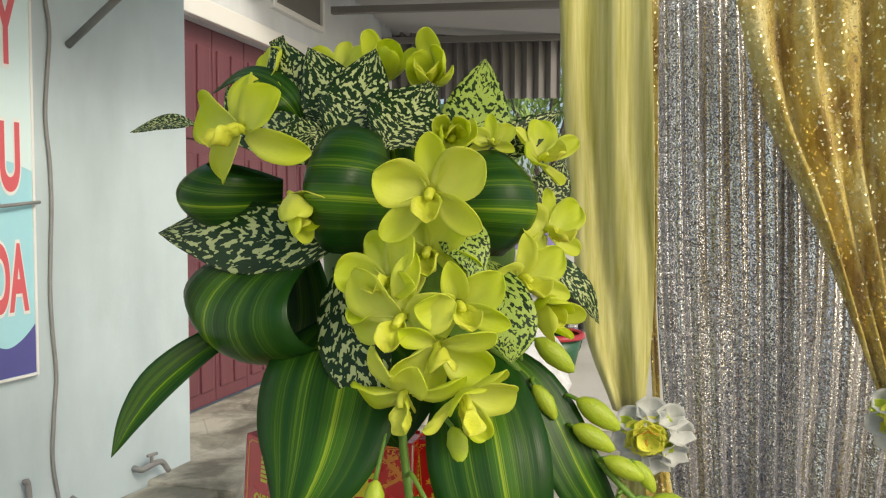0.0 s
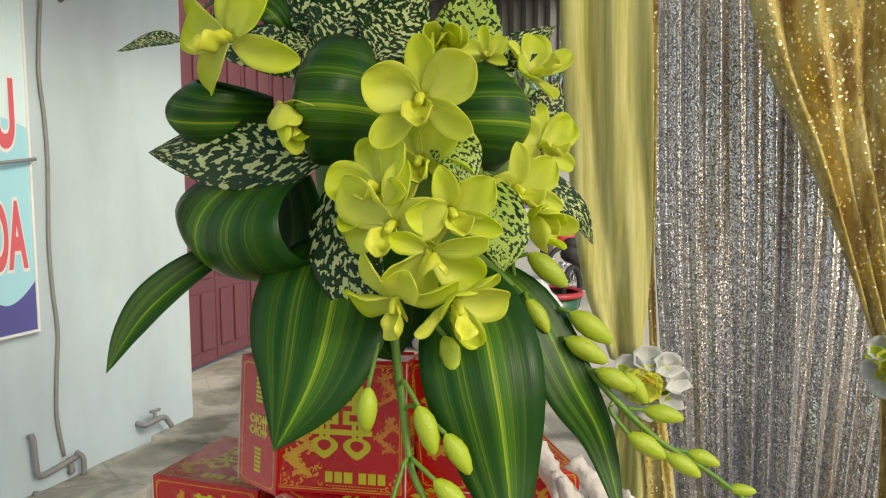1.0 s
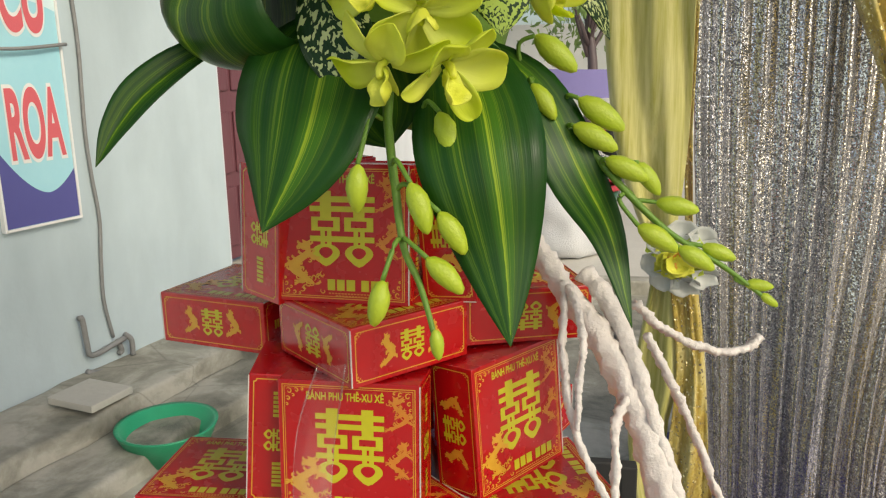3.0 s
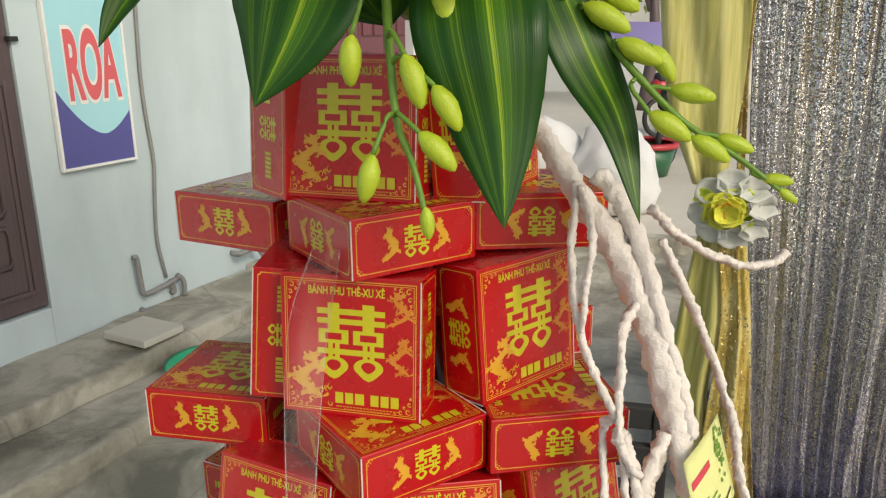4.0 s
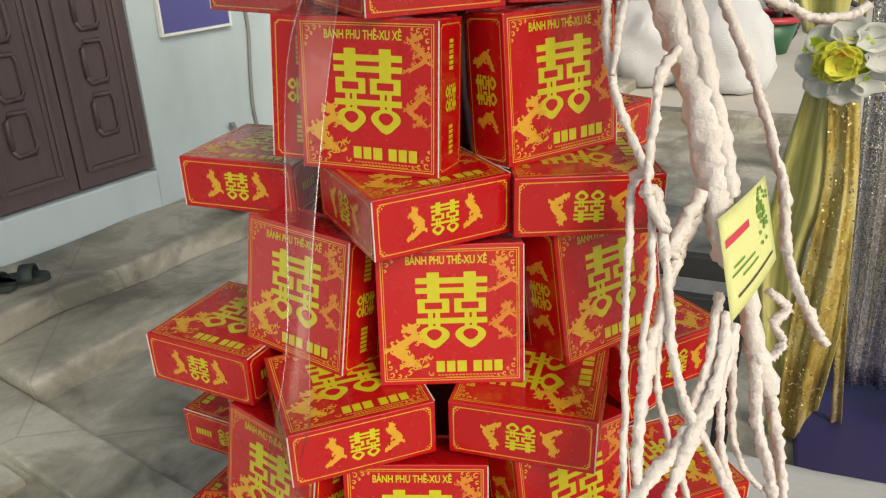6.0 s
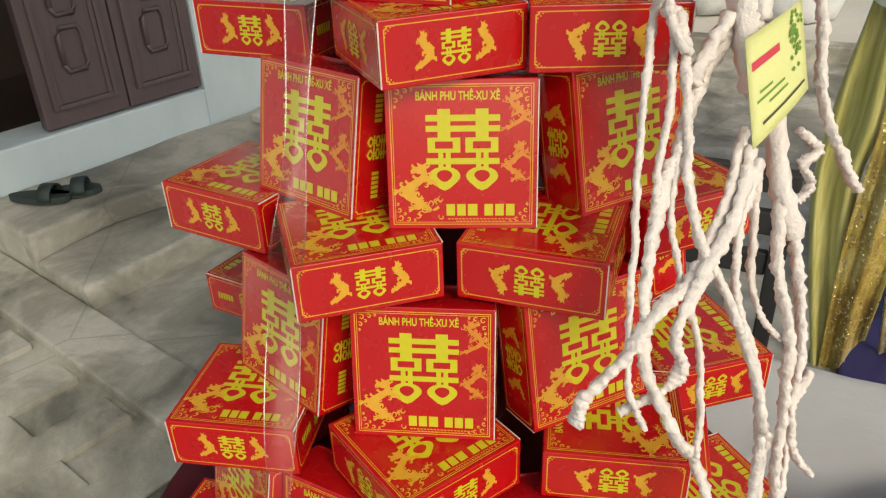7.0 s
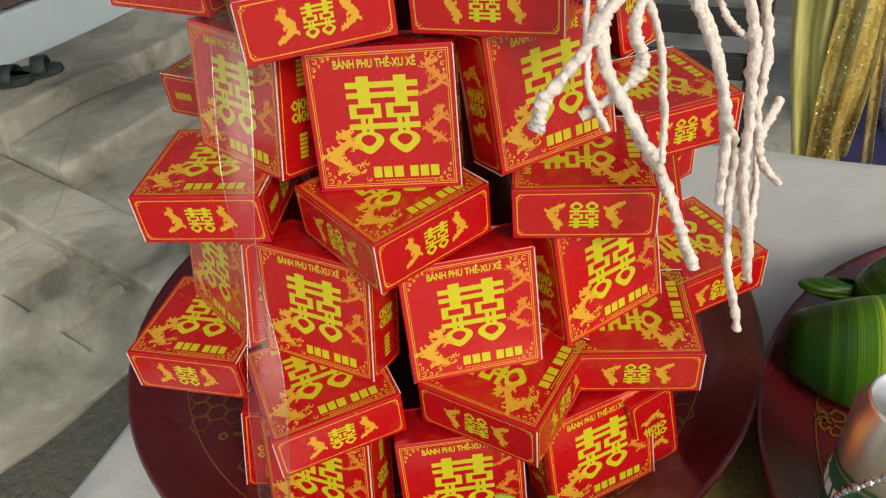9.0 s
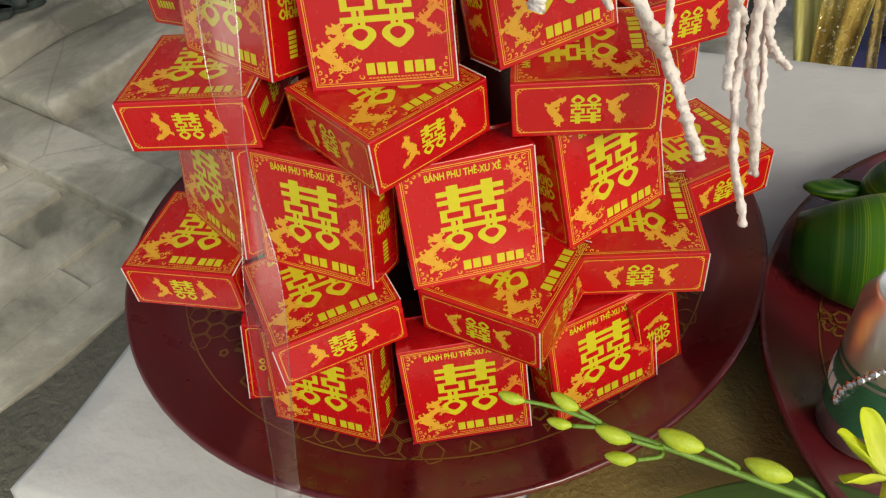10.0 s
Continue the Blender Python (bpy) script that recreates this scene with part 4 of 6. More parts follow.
def tray(at, r, label):
    root = thing("tray", at, label, "tray", "red lacquer trays")
    part("dish", lathe([(0.001, 0.0215), (r * 0.84, 0.0215), (r * 0.90, 0.025), (r * 0.985, 0.043), (r, 0.045), (r * 1.003, 0.040), (r * 0.93, 0.004), (r * 0.9, 0), (0.001, 0)], 96, None, at), M["lacquer"], root, smooth=True)
    bm = bmesh.new()
    rnd = random.Random(5)
    x0, y0, z0 = at[0], at[1], at[2] + 0.0222

    def ring(cx, cy, rr, w, n, a0=0.0):
        a = [bm.verts.new((cx + rr * math.cos(a0 + 2 * math.pi * k / n), cy + rr * math.sin(a0 + 2 * math.pi * k / n), z0)) for k in range(n)]
        b = [bm.verts.new((cx + (rr - w) * math.cos(a0 + 2 * math.pi * k / n), cy + (rr - w) * math.sin(a0 + 2 * math.pi * k / n), z0)) for k in range(n)]
        for k in range(n):
            bm.faces.new((a[k], a[(k + 1) % n], b[(k + 1) % n], b[k]))

    ring(x0, y0, r * 0.84, 0.0012, 90)
    for s in range(6):
        w = radians(-85 + 60 * s)
        for i in range(-3, 4):
            for j in range(-1, 2):
                t, rr = i * 0.0175 + (j % 2) * 0.0088, r * 0.745 + j * 0.0152
                ring(x0 + rr * math.cos(w) - t * math.sin(w), y0 + rr * math.sin(w) + t * math.cos(w), 0.0098, 0.0011, 6, w)
        w2 = w + radians(30)
        for i in range(9):
            c = Vector((x0, y0, z0)) + Vector((math.cos(w2), math.sin(w2), 0)) * r * rnd.uniform(0.66, 0.82) + Vector((-math.sin(w2), math.cos(w2), 0)) * rnd.uniform(-0.045, 0.045)
            ring(c.x, c.y, rnd.uniform(0.004, 0.009), 0.0025, rnd.choice((3, 4, 5)), rnd.uniform(0, 6))
    part("gold_print", bm, M["traygold"], root, "worn gold hexagon pattern")
    return root


tray((AXIS.x, AXIS.y, TOP + 0.003), 0.30, "dark red lacquer tray under the box tower")
tray((0.543, 0.487, TOP + 0.003), 0.302, "dark red lacquer tray with drinks cans")
solid("runner", sheet(bmesh.new(), [[(0.10 + 0.02 * i + 0.004 * (j % 2) * (i == 0), 0.15 + 0.02 * j, TOP + 0.0045 + 0.0008 * math.sin(i * 1.3 + j)) for i in range(16)] for j in range(20)]), M["brocade"], "gold brocade cloth lying between the trays", "cloth", smooth=True)

# ---- the tower of cake boxes ----
S, T = 0.0915, 0.0385
LEVEL = 0.13
F1 = 1.425


class Print:
    """Flat printing on a face: u to the right, v up, from the face's middle, each patch a hair above the last."""

    def __init__(self):
        self.bm, self.h = bmesh.new(), 0.0

    def poly(self, pts):
        self.h += 0.000004
        self.bm.faces.new([self.bm.verts.new((u, -self.h, v)) for u, v in pts])

    def rect(self, u0, v0, u1, v1):
        self.poly([(u0, v0), (u1, v0), (u1, v1), (u0, v1)])

    def band(self, outer, inner):
        self.h += 0.000004
        a = [self.bm.verts.new((u, -self.h, v)) for u, v in outer]
        b = [self.bm.verts.new((u, -self.h, v)) for u, v in inner]
        n = len(a)
        for k in range(n):
            self.bm.faces.new((a[k], a[(k + 1) % n], b[(k + 1) % n], b[k]))

    def outline(self, w, h, inset, line, corner=0.0):
        def loop(d):
            x, y, c = w / 2 - inset - d, h / 2 - inset - d, corner
            if not c:
                return [(-x, -y), (x, -y), (x, y), (-x, y)]
            pts = []
            for sx, sy in ((-1, -1), (1, -1), (1, 1), (-1, 1)):
                q = [(sx * x, sy * (y - c)), (sx * (x - c * 0.7), sy * (y - c * 0.7)), (sx * (x - c), sy * y)]
                pts += q if sx * sy > 0 else q[::-1]
            return pts
        self.band(loop(0), loop(line))

    def curl(self, u, v, r, turns, a0, w, hand=1):
        n = max(5, int(abs(turns) * 9))
        pts = [(u + r * (1 - 0.75 * i / n) * math.cos(a0 + hand * turns * 6.283 * i / n), v + r * (1 - 0.75 * i / n) * math.sin(a0 + hand * turns * 6.283 * i / n)) for i in range(n + 1)]
        self.stroke(pts, w)

    def stroke(self, pts, w):
        self.h += 0.000003
        prev = None
        for i, (x, y) in enumerate(pts):
            x2, y2 = pts[min(i + 1, len(pts) - 1)]
            x1, y1 = pts[max(i - 1, 0)]
            l = math.hypot(x2 - x1, y2 - y1) or 1
            nx, ny = -(y2 - y1) / l, (x2 - x1) / l
            k = w * (0.35 + 0.65 * math.sin(math.pi * (i + 0.5) / len(pts)))
            cur = [self.bm.verts.new((x + nx * k, -self.h, y + ny * k)), self.bm.verts.new((x - nx * k, -self.h, y - ny * k))]
            if prev:
                self.bm.faces.new((prev[0], prev[1], cur[1], cur[0]))
            prev = cur

    def done(self, name, m=None):
        if m is not None:
            bmesh.ops.transform(self.bm, matrix=m, verts=self.bm.verts)
        return mesh_of(self.bm, name)


def double_joy(p, cu, cv, k):
    """The paired wedding sign, k times its full size, with its middle at cu, cv."""
    q = lambda x, y: (cu + (x - 500) / 810 * S * k, cv - (y - 368) / 810 * S * k)
    bar = lambda x0, y0, x1, y1: p.poly([q(x0, y1 + 2), q(x1, y1 + 2), q(x1, y0 - 2), q(x0, y0 - 2)])
    bar(306, 181, 700, 211), bar(306, 238, 700, 266), bar(305, 412, 697, 441)
    for o in (0, 202):
        bar(369 + o, 150, 437 + o, 180), bar(369 + o, 212, 437 + o, 237), bar(369 + o, 267, 437 + o, 299)
        box = lambda x0, y0, x1, y1: [q(x0 + o, y1), q(x1 + o, y1), q(x1 + o, y0), q(x0 + o, y0)]
        p.band(box(314, 299, 489, 380), box(354, 320, 449, 358))
        for x in (370, 410):
            bar(x + o, 381, x + 27 + o, 411), bar(x + o, 442, x + 27 + o, 470)
        out, inn = [], []
        for i in range(20):
            a = 2 * math.pi * i / 20
            drop = 1 + 0.55 * max(0.0, math.sin(a)) ** 6
            out.append(q(402 + o + 86 * math.cos(a), 507 + 52 * math.sin(a) * drop))
            inn.append(q(402 + o + 42 * math.cos(a), 502 + 28 * math.sin(a) * (1 + 0.35 * max(0.0, math.sin(a)) ** 4)))
        p.band(out[::-1], inn[::-1])


def creature(p, cu, cv, w, h, seed, n, lw):
    """A scrollwork beast: a solid winding body that tapers, a crested head, four claws and a flaming mane."""
    rnd = random.Random(seed)
    hand = 1 if seed % 2 else -1
    N = 26
    body = []
    for i in range(N):
        u = i / (N - 1)
        body.append((cu + hand * w * (0.30 * math.sin(u * 7.4 + 0.4) * (0.55 + 0.45 * u)), cv + h * (0.40 - 0.80 * u)))
    p.stroke(body, lw * 5.5)
    hx, hy = body[2]
    p.poly([(hx - hand * w * a, hy + h * b) for a, b in ((-0.10, -0.05), (0.10, -0.07), (0.26, 0.00), (0.22, 0.05), (0.10, 0.07), (0.12, 0.14), (0.0, 0.10), (-0.12, 0.15), (-0.08, 0.06))][::hand])
    for k in (7, 12, 17, 22):
        x, y = body[k]
        way = 1 if k % 2 else -1
        p.stroke([(x, y), (x + way * w * 0.16, y - h * 0.02), (x + way * w * 0.24, y - h * 0.07)], lw * 3.2)
        for a in (-0.7, 0.0, 0.7):
            p.stroke([(x + way * w * 0.24, y - h * 0.07), (x + way * w * (0.30 + 0.04 * a), y - h * (0.08 + 0.05 * a)), (x + way * w * 0.36, y - h * (0.08 + 0.06 * a))], lw * 1.4)
    for i in range(n // 3):
        k = rnd.randrange(N)
        x, y = body[k]
        way = rnd.choice((-1, 1))
        p.stroke([(x + way * w * 0.06, y), (x + way * w * 0.14, y + h * 0.02), (x + way * w * 0.19, y + h * 0.05), (x + way * w * 0.18, y + h * 0.08)], lw * rnd.uniform(1.0, 2.0))
        if i % 2:
            p.curl(x + way * rnd.uniform(0.12, 0.28) * w, y + rnd.uniform(-0.03, 0.03) * h, rnd.uniform(0.05, 0.09) * w, 0.8, rnd.uniform(0, 6), lw * 1.3, way)


def corner_scrolls(p, w, h, inset, r):
    for sx, sy in ((-1, -1), (1, -1), (1, 1), (-1, 1)):
        x, y = sx * (w / 2 - inset), sy * (h / 2 - inset)
        for a, b, k in ((0.35, 0.35, 0.3), (1.0, 0.25, 0.22), (0.25, 1.0, 0.22), (0.7, 0.7, 0.15), (1.5, 0.15, 0.13), (0.15, 1.5, 0.13)):
            p.curl(x - sx * r * a, y - sy * r * b, r * k, 0.9, math.atan2(sy, sx), r * 0.06, sx * sy)


def front_prints():
    """The meshes of the printing on a broad face, in front of y = -T / 2."""
    m = Matrix.Translation((0, -T / 2 - 0.0001, 0))
    p = Print()
    double_joy(p, 0.0005, 0.0035, 1.0)
    x = -0.0098
    for w in (0.0066, 0.0066, 0.0074, 0.0, 0.0066, 0.0066, 0.0066):  # the maker's name, as plain blocks
        if w:
            p.rect(x, -0.0372, x + w * 0.80, -0.0298)
        x += w or 0.0028
    sign = p.done("sign", m)
    p = Print()
    p.outline(S, S, 0.0028, 0.0006), p.outline(S, S, 0.0042, 0.0004)
    corner_scrolls(p, S, S, 0.0048, 0.0075)
    creature(p, -0.028, -0.020, 0.027, 0.034, 3, 75, 0.00046)
    for i in range(16):
        rnd = random.Random(i)
        p.curl(-0.023 + rnd.uniform(-0.009, 0.011), -0.032 + rnd.uniform(-0.006, 0.006), 0.0022, 0.8, i, 0.00045)
    lines = p.done("lines", m)
    p = Print()
    creature(p, 0.033, 0.026, 0.018, 0.026, 8, 80, 0.00028)
    creature(p, 0.033, -0.004, 0.018, 0.028, 9, 80, 0.00028)
    for y, a, b in ((-0.0396, -0.009, 0.031), (-0.0412, -0.004, 0.026)):
        x = a
        while x < b:
            p.rect(x, y, x + 0.0017, y + 0.0009)
            x += 0.0022
    faint = p.done("faint", m)
    title = lettering("BÁNH PHU THÊ-XU XÊ", 0.0052, 0.050, 0.00018)
    title.transform(Matrix.Translation((-0.002, -T / 2 - 0.0002, 0.0358)))
    return sign, lines, faint, title


def side_prints():
    """The printing on a narrow side, on a face S wide and T high at the origin, facing -y."""
    p, g = Print(), Print()
    double_joy(g, 0, 0, 0.42)
    p.outline(S, T, 0.003, 0.0007, 0.002)
    corner_scrolls(p, S, T, 0.003, 0.004)
    creature(p, -0.0185, 0, 0.012, 0.024, 4, 60, 0.00042), creature(p, 0.0185, 0.001, 0.012, 0.024, 6, 60, 0.00042)
    q = Print()
    double_joy(q, 0, 0, 0.36)
    q2 = Print()
    q2.outline(S, T, 0.003, 0.0007, 0.002)
    for x0 in (-0.034, 0.016):
        for i in range(6):
            q.rect(x0 + i * 0.0031, -0.003, x0 + i * 0.0031 + 0.0022, 0.0035)
    return g.done("side_sign"), p.done("side_lines"), q.done("end_sign"), q2.done("end_lines")


SIGN, LINES, FAINT, TITLE = front_prints()
SIDE_SIGN, SIDE_LINES, END_SIGN, END_LINES = side_prints()


def carton_mesh(seed):
    rnd = random.Random(seed)
    bm = bmesh.new()
    bmesh.ops.create_cube(bm, size=1.0, matrix=Matrix.Diagonal((S, T, S, 1)))
    bmesh.ops.bevel(bm, geom=bm.edges[:], offset=0.0007, segments=2, affect="EDGES", profile=0.5)
    # the open slit of the tuck flap along one edge
    block(bm, (-S / 2 + 0.003, T / 2 - 0.0012, S / 2 - 0.0005), (S / 2 - 0.003, T / 2 - 0.0007, S / 2 + 0.0012))
    return mesh_of(bm, "carton")


CARTON = carton_mesh(1)
EDGES = [mesh_of(bm_block((-S / 2 - 0.0003, -T / 2 + 0.001, -S / 2 - 0.0003), (-S / 2 + 0.0004, T / 2 - 0.001, -S / 2 + 0.0004)), "edge"),
         mesh_of(bm_block((S / 2 - 0.0004, -T / 2 - 0.0003, -S / 2 + 0.001), (S / 2 + 0.0003, -T / 2 + 0.0004, S / 2 - 0.001)), "edge")]
BACK = pose(0, 0, 0, 0, 0, 180)
SIDES = [
    (SIDE_SIGN, "print", "gold", pose(0, 0, -S / 2 - 0.0002, 90, 0, 0)),
    (SIDE_LINES, "border", "foil", pose(0, 0, -S / 2 - 0.0001, 90, 0, 0)),
    (SIDE_SIGN, "print", "gold", pose(-S / 2 - 0.0002, 0, 0, 90, 90, 0) @ pose(0, 0, 0, 0, 180, 0)),
    (SIDE_LINES, "border", "foil", pose(-S / 2 - 0.0001, 0, 0, 90, 90, 0) @ pose(0, 0, 0, 0, 180, 0)),
    (END_SIGN, "print", "gold", Matrix.Translation((S / 2 + 0.0002, 0, 0)) @ pose(0, 0, 0, 0, 0, 90) @ pose(0, 0, 0, 0, 90, 0)),
    (END_LINES, "border", "foil", Matrix.Translation((S / 2 + 0.0001, 0, 0)) @ pose(0, 0, 0, 0, 0, 90) @ pose(0, 0, 0, 0, 90, 0)),
]


def carton():
    ob = tagged(link("cake_box", CARTON, M["card"]), "glossy red wedding cake carton printed in gold", "box", "cake boxes of the tower")
    for mesh, name, mat in ((SIGN, "wedding_sign", "gold"), (LINES, "border_print", "foil"), (FAINT, "scroll_print", "faint"), (TITLE, "title", "gold")):
        link(name, mesh, M[mat], ob)
    for edge in EDGES:
        link("card_edge", edge, M["cardedge"], ob, "bare white cut edge of the card")
    for mesh, name, mat, m in SIDES:
        link("side_" + name, mesh, M[mat], ob, m=m)
    return ob


PROTO = carton()
USED = []


def stack_box(kind, level, x, y, turn, spin=0, settle=0.0):
    """kind f: lying on its back; u: standing with its broad face out. turn: degrees about the upright."""
    top = F1 - LEVEL * (level - 1)
    if kind == "f":
        m = pose(x, y, top - T / 2 + settle, 0, 0, turn) @ pose(0, 0, 0, -90, 0, 0) @ pose(0, 0, 0, 0, spin, 0)
    else:
        lean = 5 if level < 3 else 11  # the boxes lean in on the cone
        m = pose(x, y, top, 0, 0, turn) @ pose(0, -T / 2, 0, -lean, 0, 0) @ pose(0, T / 2, S / 2)
    USED.append((kind, level, x, y))
    if len(USED) == 1:
        PROTO.matrix_basis = m
        return PROTO
    return copy_thing(PROTO, m)


# lying boxes: level, x, y, turn, spin, settling
for row in (
    (1, -0.1741, 0.5634, -12.7, 0, -0.01),
    (1, -0.0578, 0.4981, 48.0, 0, 0),
    (1, 0.0319, 0.5751, 18.9, -90, 0),
    (2, -0.1835, 0.5125, 2.2, 0, -0.012),
    (2, -0.0418, 0.4581, 48.0, 0, 0),
    (2, 0.0516, 0.5125, 22.7, -90, 0),
    (3, -0.1866, 0.4508, -5.0, 0, 0),
    (3, -0.0710, 0.4030, 41.0, 0, 0),
    (3, 0.0426, 0.4508, 4.9, -90, 0),
    (3, 0.0940, 0.5503, 48.7, -90, 0),
    (4, -0.1490, 0.3699, 15.5, 0, 0),
    (4, -0.0132, 0.3718, 61.0, 0, 0),
    (4, 0.0968, 0.4413, 15.8, -90, 0),
    (4, 0.1258, 0.5527, 40.5, -90, 0),
    (5, -0.1763, 0.3375, 8.7, 0, 0),
    (5, -0.0595, 0.3102, 45.0, 0, 0),
    (5, 0.0649, 0.3596, -9.0, -90, 0),
    (5, 0.1384, 0.4369, 17.7, -90, 0),
    (5, 0.1643, 0.5344, 46.7, -90, 0),
):
    stack_box("f", *row)
# standing boxes: level, x, y, turn
for row in (
    (1, -0.0727, 0.5030, -3.8),
    (1, 0.0075, 0.5460, 75.2),
    (1, -0.1128, 0.5344, -118.9),
    (2, -0.0610, 0.4570, 0.0),
    (2, 0.0300, 0.5183, 54.6),
    (2, -0.1268, 0.4990, -78.0),
    (3, -0.0095, 0.4372, 21.5),
    (3, -0.1128, 0.4334, -14.2),
    (3, 0.0727, 0.5094, 55.0),
    (4, -0.0161, 0.3855, 18.6),
    (4, -0.1224, 0.3895, -18.4),
    (4, 0.0695, 0.4464, 50.5),
    (5, 0.0401, 0.3612, 31.4),
    (5, -0.0613, 0.3363, -4.2),
    (5, 0.1145, 0.4350, 54.5),
    (5, -0.1543, 0.3549, -27.3),
    (6, 0.0413, 0.3174, 27.1),
    (6, -0.0629, 0.2910, 1.2),
    (6, 0.1277, 0.3756, 46.6),
    (6, -0.1400, 0.3300, -66.0),
    (6, 0.1424, 0.4406, 136.0),
):
    stack_box("u", *row)

# the far side of the tower, which closes it
for level in range(1, 7):
    for kind, r in (("f", 0.098 + 0.030 * (level - 1)), ("u", 0.075 + 0.030 * (level - 1))):
        if kind == "f" and level == 6:
            continue
        cx, cy = AXIS.x + 0.003 * (6 - level), AXIS.y + 0.008 * (6 - level)
        n = max(4, int(2 * math.pi * r / 0.118))
        for i in range(n):
            a = 2 * math.pi * (i + 0.5 * (level % 2)) / n
            x, y = cx + r * math.cos(a), cy + r * math.sin(a)
            if math.sin(a) > -0.15 and all((x - q[2]) ** 2 + (y - q[3]) ** 2 > 0.108 ** 2 for q in USED if q[:2] == (kind, level)):
                stack_box(kind, level, x, y, math.degrees(a) + 90 + 12 * math.sin(i * 7.0), 0)
# added core; its dark red stands in for shade in the gaps between boxes
solid("tower_core", lathe([(0.001, 0), (0.12, 0), (0.115, 0.1), (0.02, 0.55), (0.015, 0.72), (0.001, 0.72)], 24, None, (AXIS.x + 0.005, AXIS.y + 0.03, TOP + 0.025)), M["lacquer"], "added dark red core standing in for shade inside the box tower", "core", smooth=True)

# ---- the flower arrangement on top ----


def leaf_mesh(pts, width, facing, fold=0.25, tip=0.0, wave=0.0, belly=0.45, n=22, across=8):
    """A leaf along a midrib, broad at belly, folded along the rib."""
    line = spline(pts, n)
    facing = Vector(facing)
    grid = []
    for i, p in enumerate(line):
        u = i / (n - 1)
        tan = (line[min(i + 1, n - 1)] - line[max(i - 1, 0)]).normalized()
        side = tan.cross(facing).normalized()
        nrm = side.cross(tan).normalized()
        w = math.sin(math.pi / 2 * u / belly) ** 0.8 if u < belly else max(0.0, 1 - ((u - belly) / (1 - belly)) ** 1.7)
        w = max(w, 0.22 * (1 - u) ** 2, tip * (u > 0.9)) * width / 2
        row = []
        for j in range(across + 1):
            s = 2 * j / across - 1
            row.append(p + side * s * w + nrm * (-fold * w * (1 - abs(s)) + 0.12 * w * math.cos(s * 3) + wave * w * math.sin(u * 14 + s * 2) * abs(s)))
        grid.append(row)
    return sheet(bmesh.new(), grid)


def loop_mesh(base, out, axis, width, fat, n=34, across=8, dish=0.0):
    """A leaf bent back on itself: a drop-shaped loop from base to out, as wide as width along axis."""
    base, out, axis = Vector(base), Vector(out), Vector(axis).normalized()
    d = out - base
    d -= axis * d.dot(axis)
    k = axis.cross(d).normalized()
    grid = []
    for i in range(n):
        a = -math.pi + 2 * math.pi * i / (n - 1)
        along = 0.5 + 0.5 * math.cos(a)
        side = math.sin(a) * fat * along ** 0.45
        p = base + d * along + k * side
        w = width * (0.62 + 0.38 * along)
        grid.append([p + axis * w * (j / across - 0.5) - (d * along + k * side) * dish * (2 * j / across - 1) ** 2 for j in range(across + 1)])
    return sheet(bmesh.new(), grid)


ARR = Vector((-0.03, 0.53, 1.51))
bouquet = thing("flower_arrangement", ARR, "arrangement of yellow-green orchids, spotted leaves and looped striped leaves", "flower arrangement")


def striped(pts, width, facing=(0, -1, 0.15), **kw):
    thick(part("striped_leaf", leaf_mesh(pts, width, facing, **kw), M["leaf"], bouquet, "dark green leaf with yellow-green stripes", smooth=True), 0.0006)


def spotted(pts, width, facing=(0, -1, 0.2), mat="spot", **kw):
    thick(part("spotted_leaf", leaf_mesh(pts, width, facing, **kw), M[mat], bouquet, "dark green leaf with cream spots", smooth=True), 0.0006)


def looped(base, out, axis, width, fat):
    thick(part("looped_leaf", loop_mesh(base, out, axis, width, fat, 34, 12, 0.28), M["leaf"], bouquet, "striped leaf bent into a loop", smooth=True), 0.0007)


# looped leaves
looped((-0.0541, 0.4898, 1.677), (-0.0571, 0.3937, 1.676), (0.05, 0.05, 1), 0.072, 0.030)
looped((-0.0248, 0.4929, 1.672), (0.0499, 0.4558, 1.671), (0, 0.05, 1), 0.064, 0.034)
looped((-0.1127, 0.4833, 1.677), (-0.1765, 0.4661, 1.679), (0.1, -0.2, 1), 0.040, 0.030)
looped((-0.106, 0.4622, 1.642), (-0.1209, 0.4323, 1.579), Vector((-0.0714, 0.3989, 1.607)) - Vector((-0.1818, 0.4727, 1.618)), 0.112, 0.036)
looped((-0.0355, 0.513, 1.697), (-0.0345, 0.4634, 1.71), (1, 0.1, 0.1), 0.05, 0.02)
# striped leaves
striped([(-0.1231, 0.4781, 1.595), (-0.1498, 0.4597, 1.588), (-0.1746, 0.4408, 1.568), (-0.1892, 0.4301, 1.546), (-0.1985, 0.4213, 1.522)], 0.023, (0.5, -0.75, 0.75), fold=0.8, belly=0.5)
striped([(-0.0557, 0.4462, 1.612), (-0.0613, 0.414, 1.584), (-0.0654, 0.3845, 1.538), (-0.0807, 0.3764, 1.495)], 0.084, (-0.1, -1, 0.25), fold=0.18, belly=0.42)
striped([(-0.0072, 0.4407, 1.594), (0.0182, 0.412, 1.568), (0.0298, 0.3889, 1.528), (0.0379, 0.3854, 1.484), (0.0453, 0.3723, 1.441)], 0.066, (0.1, -1, 0.25), fold=0.15, belly=0.42)
striped([(0.0214, 0.4639, 1.591), (0.0524, 0.4509, 1.563), (0.0763, 0.4387, 1.518), (0.0949, 0.4493, 1.481), (0.1086, 0.4356, 1.431)], 0.036, (0.4, -1, 0.3), fold=0.35, belly=0.4)
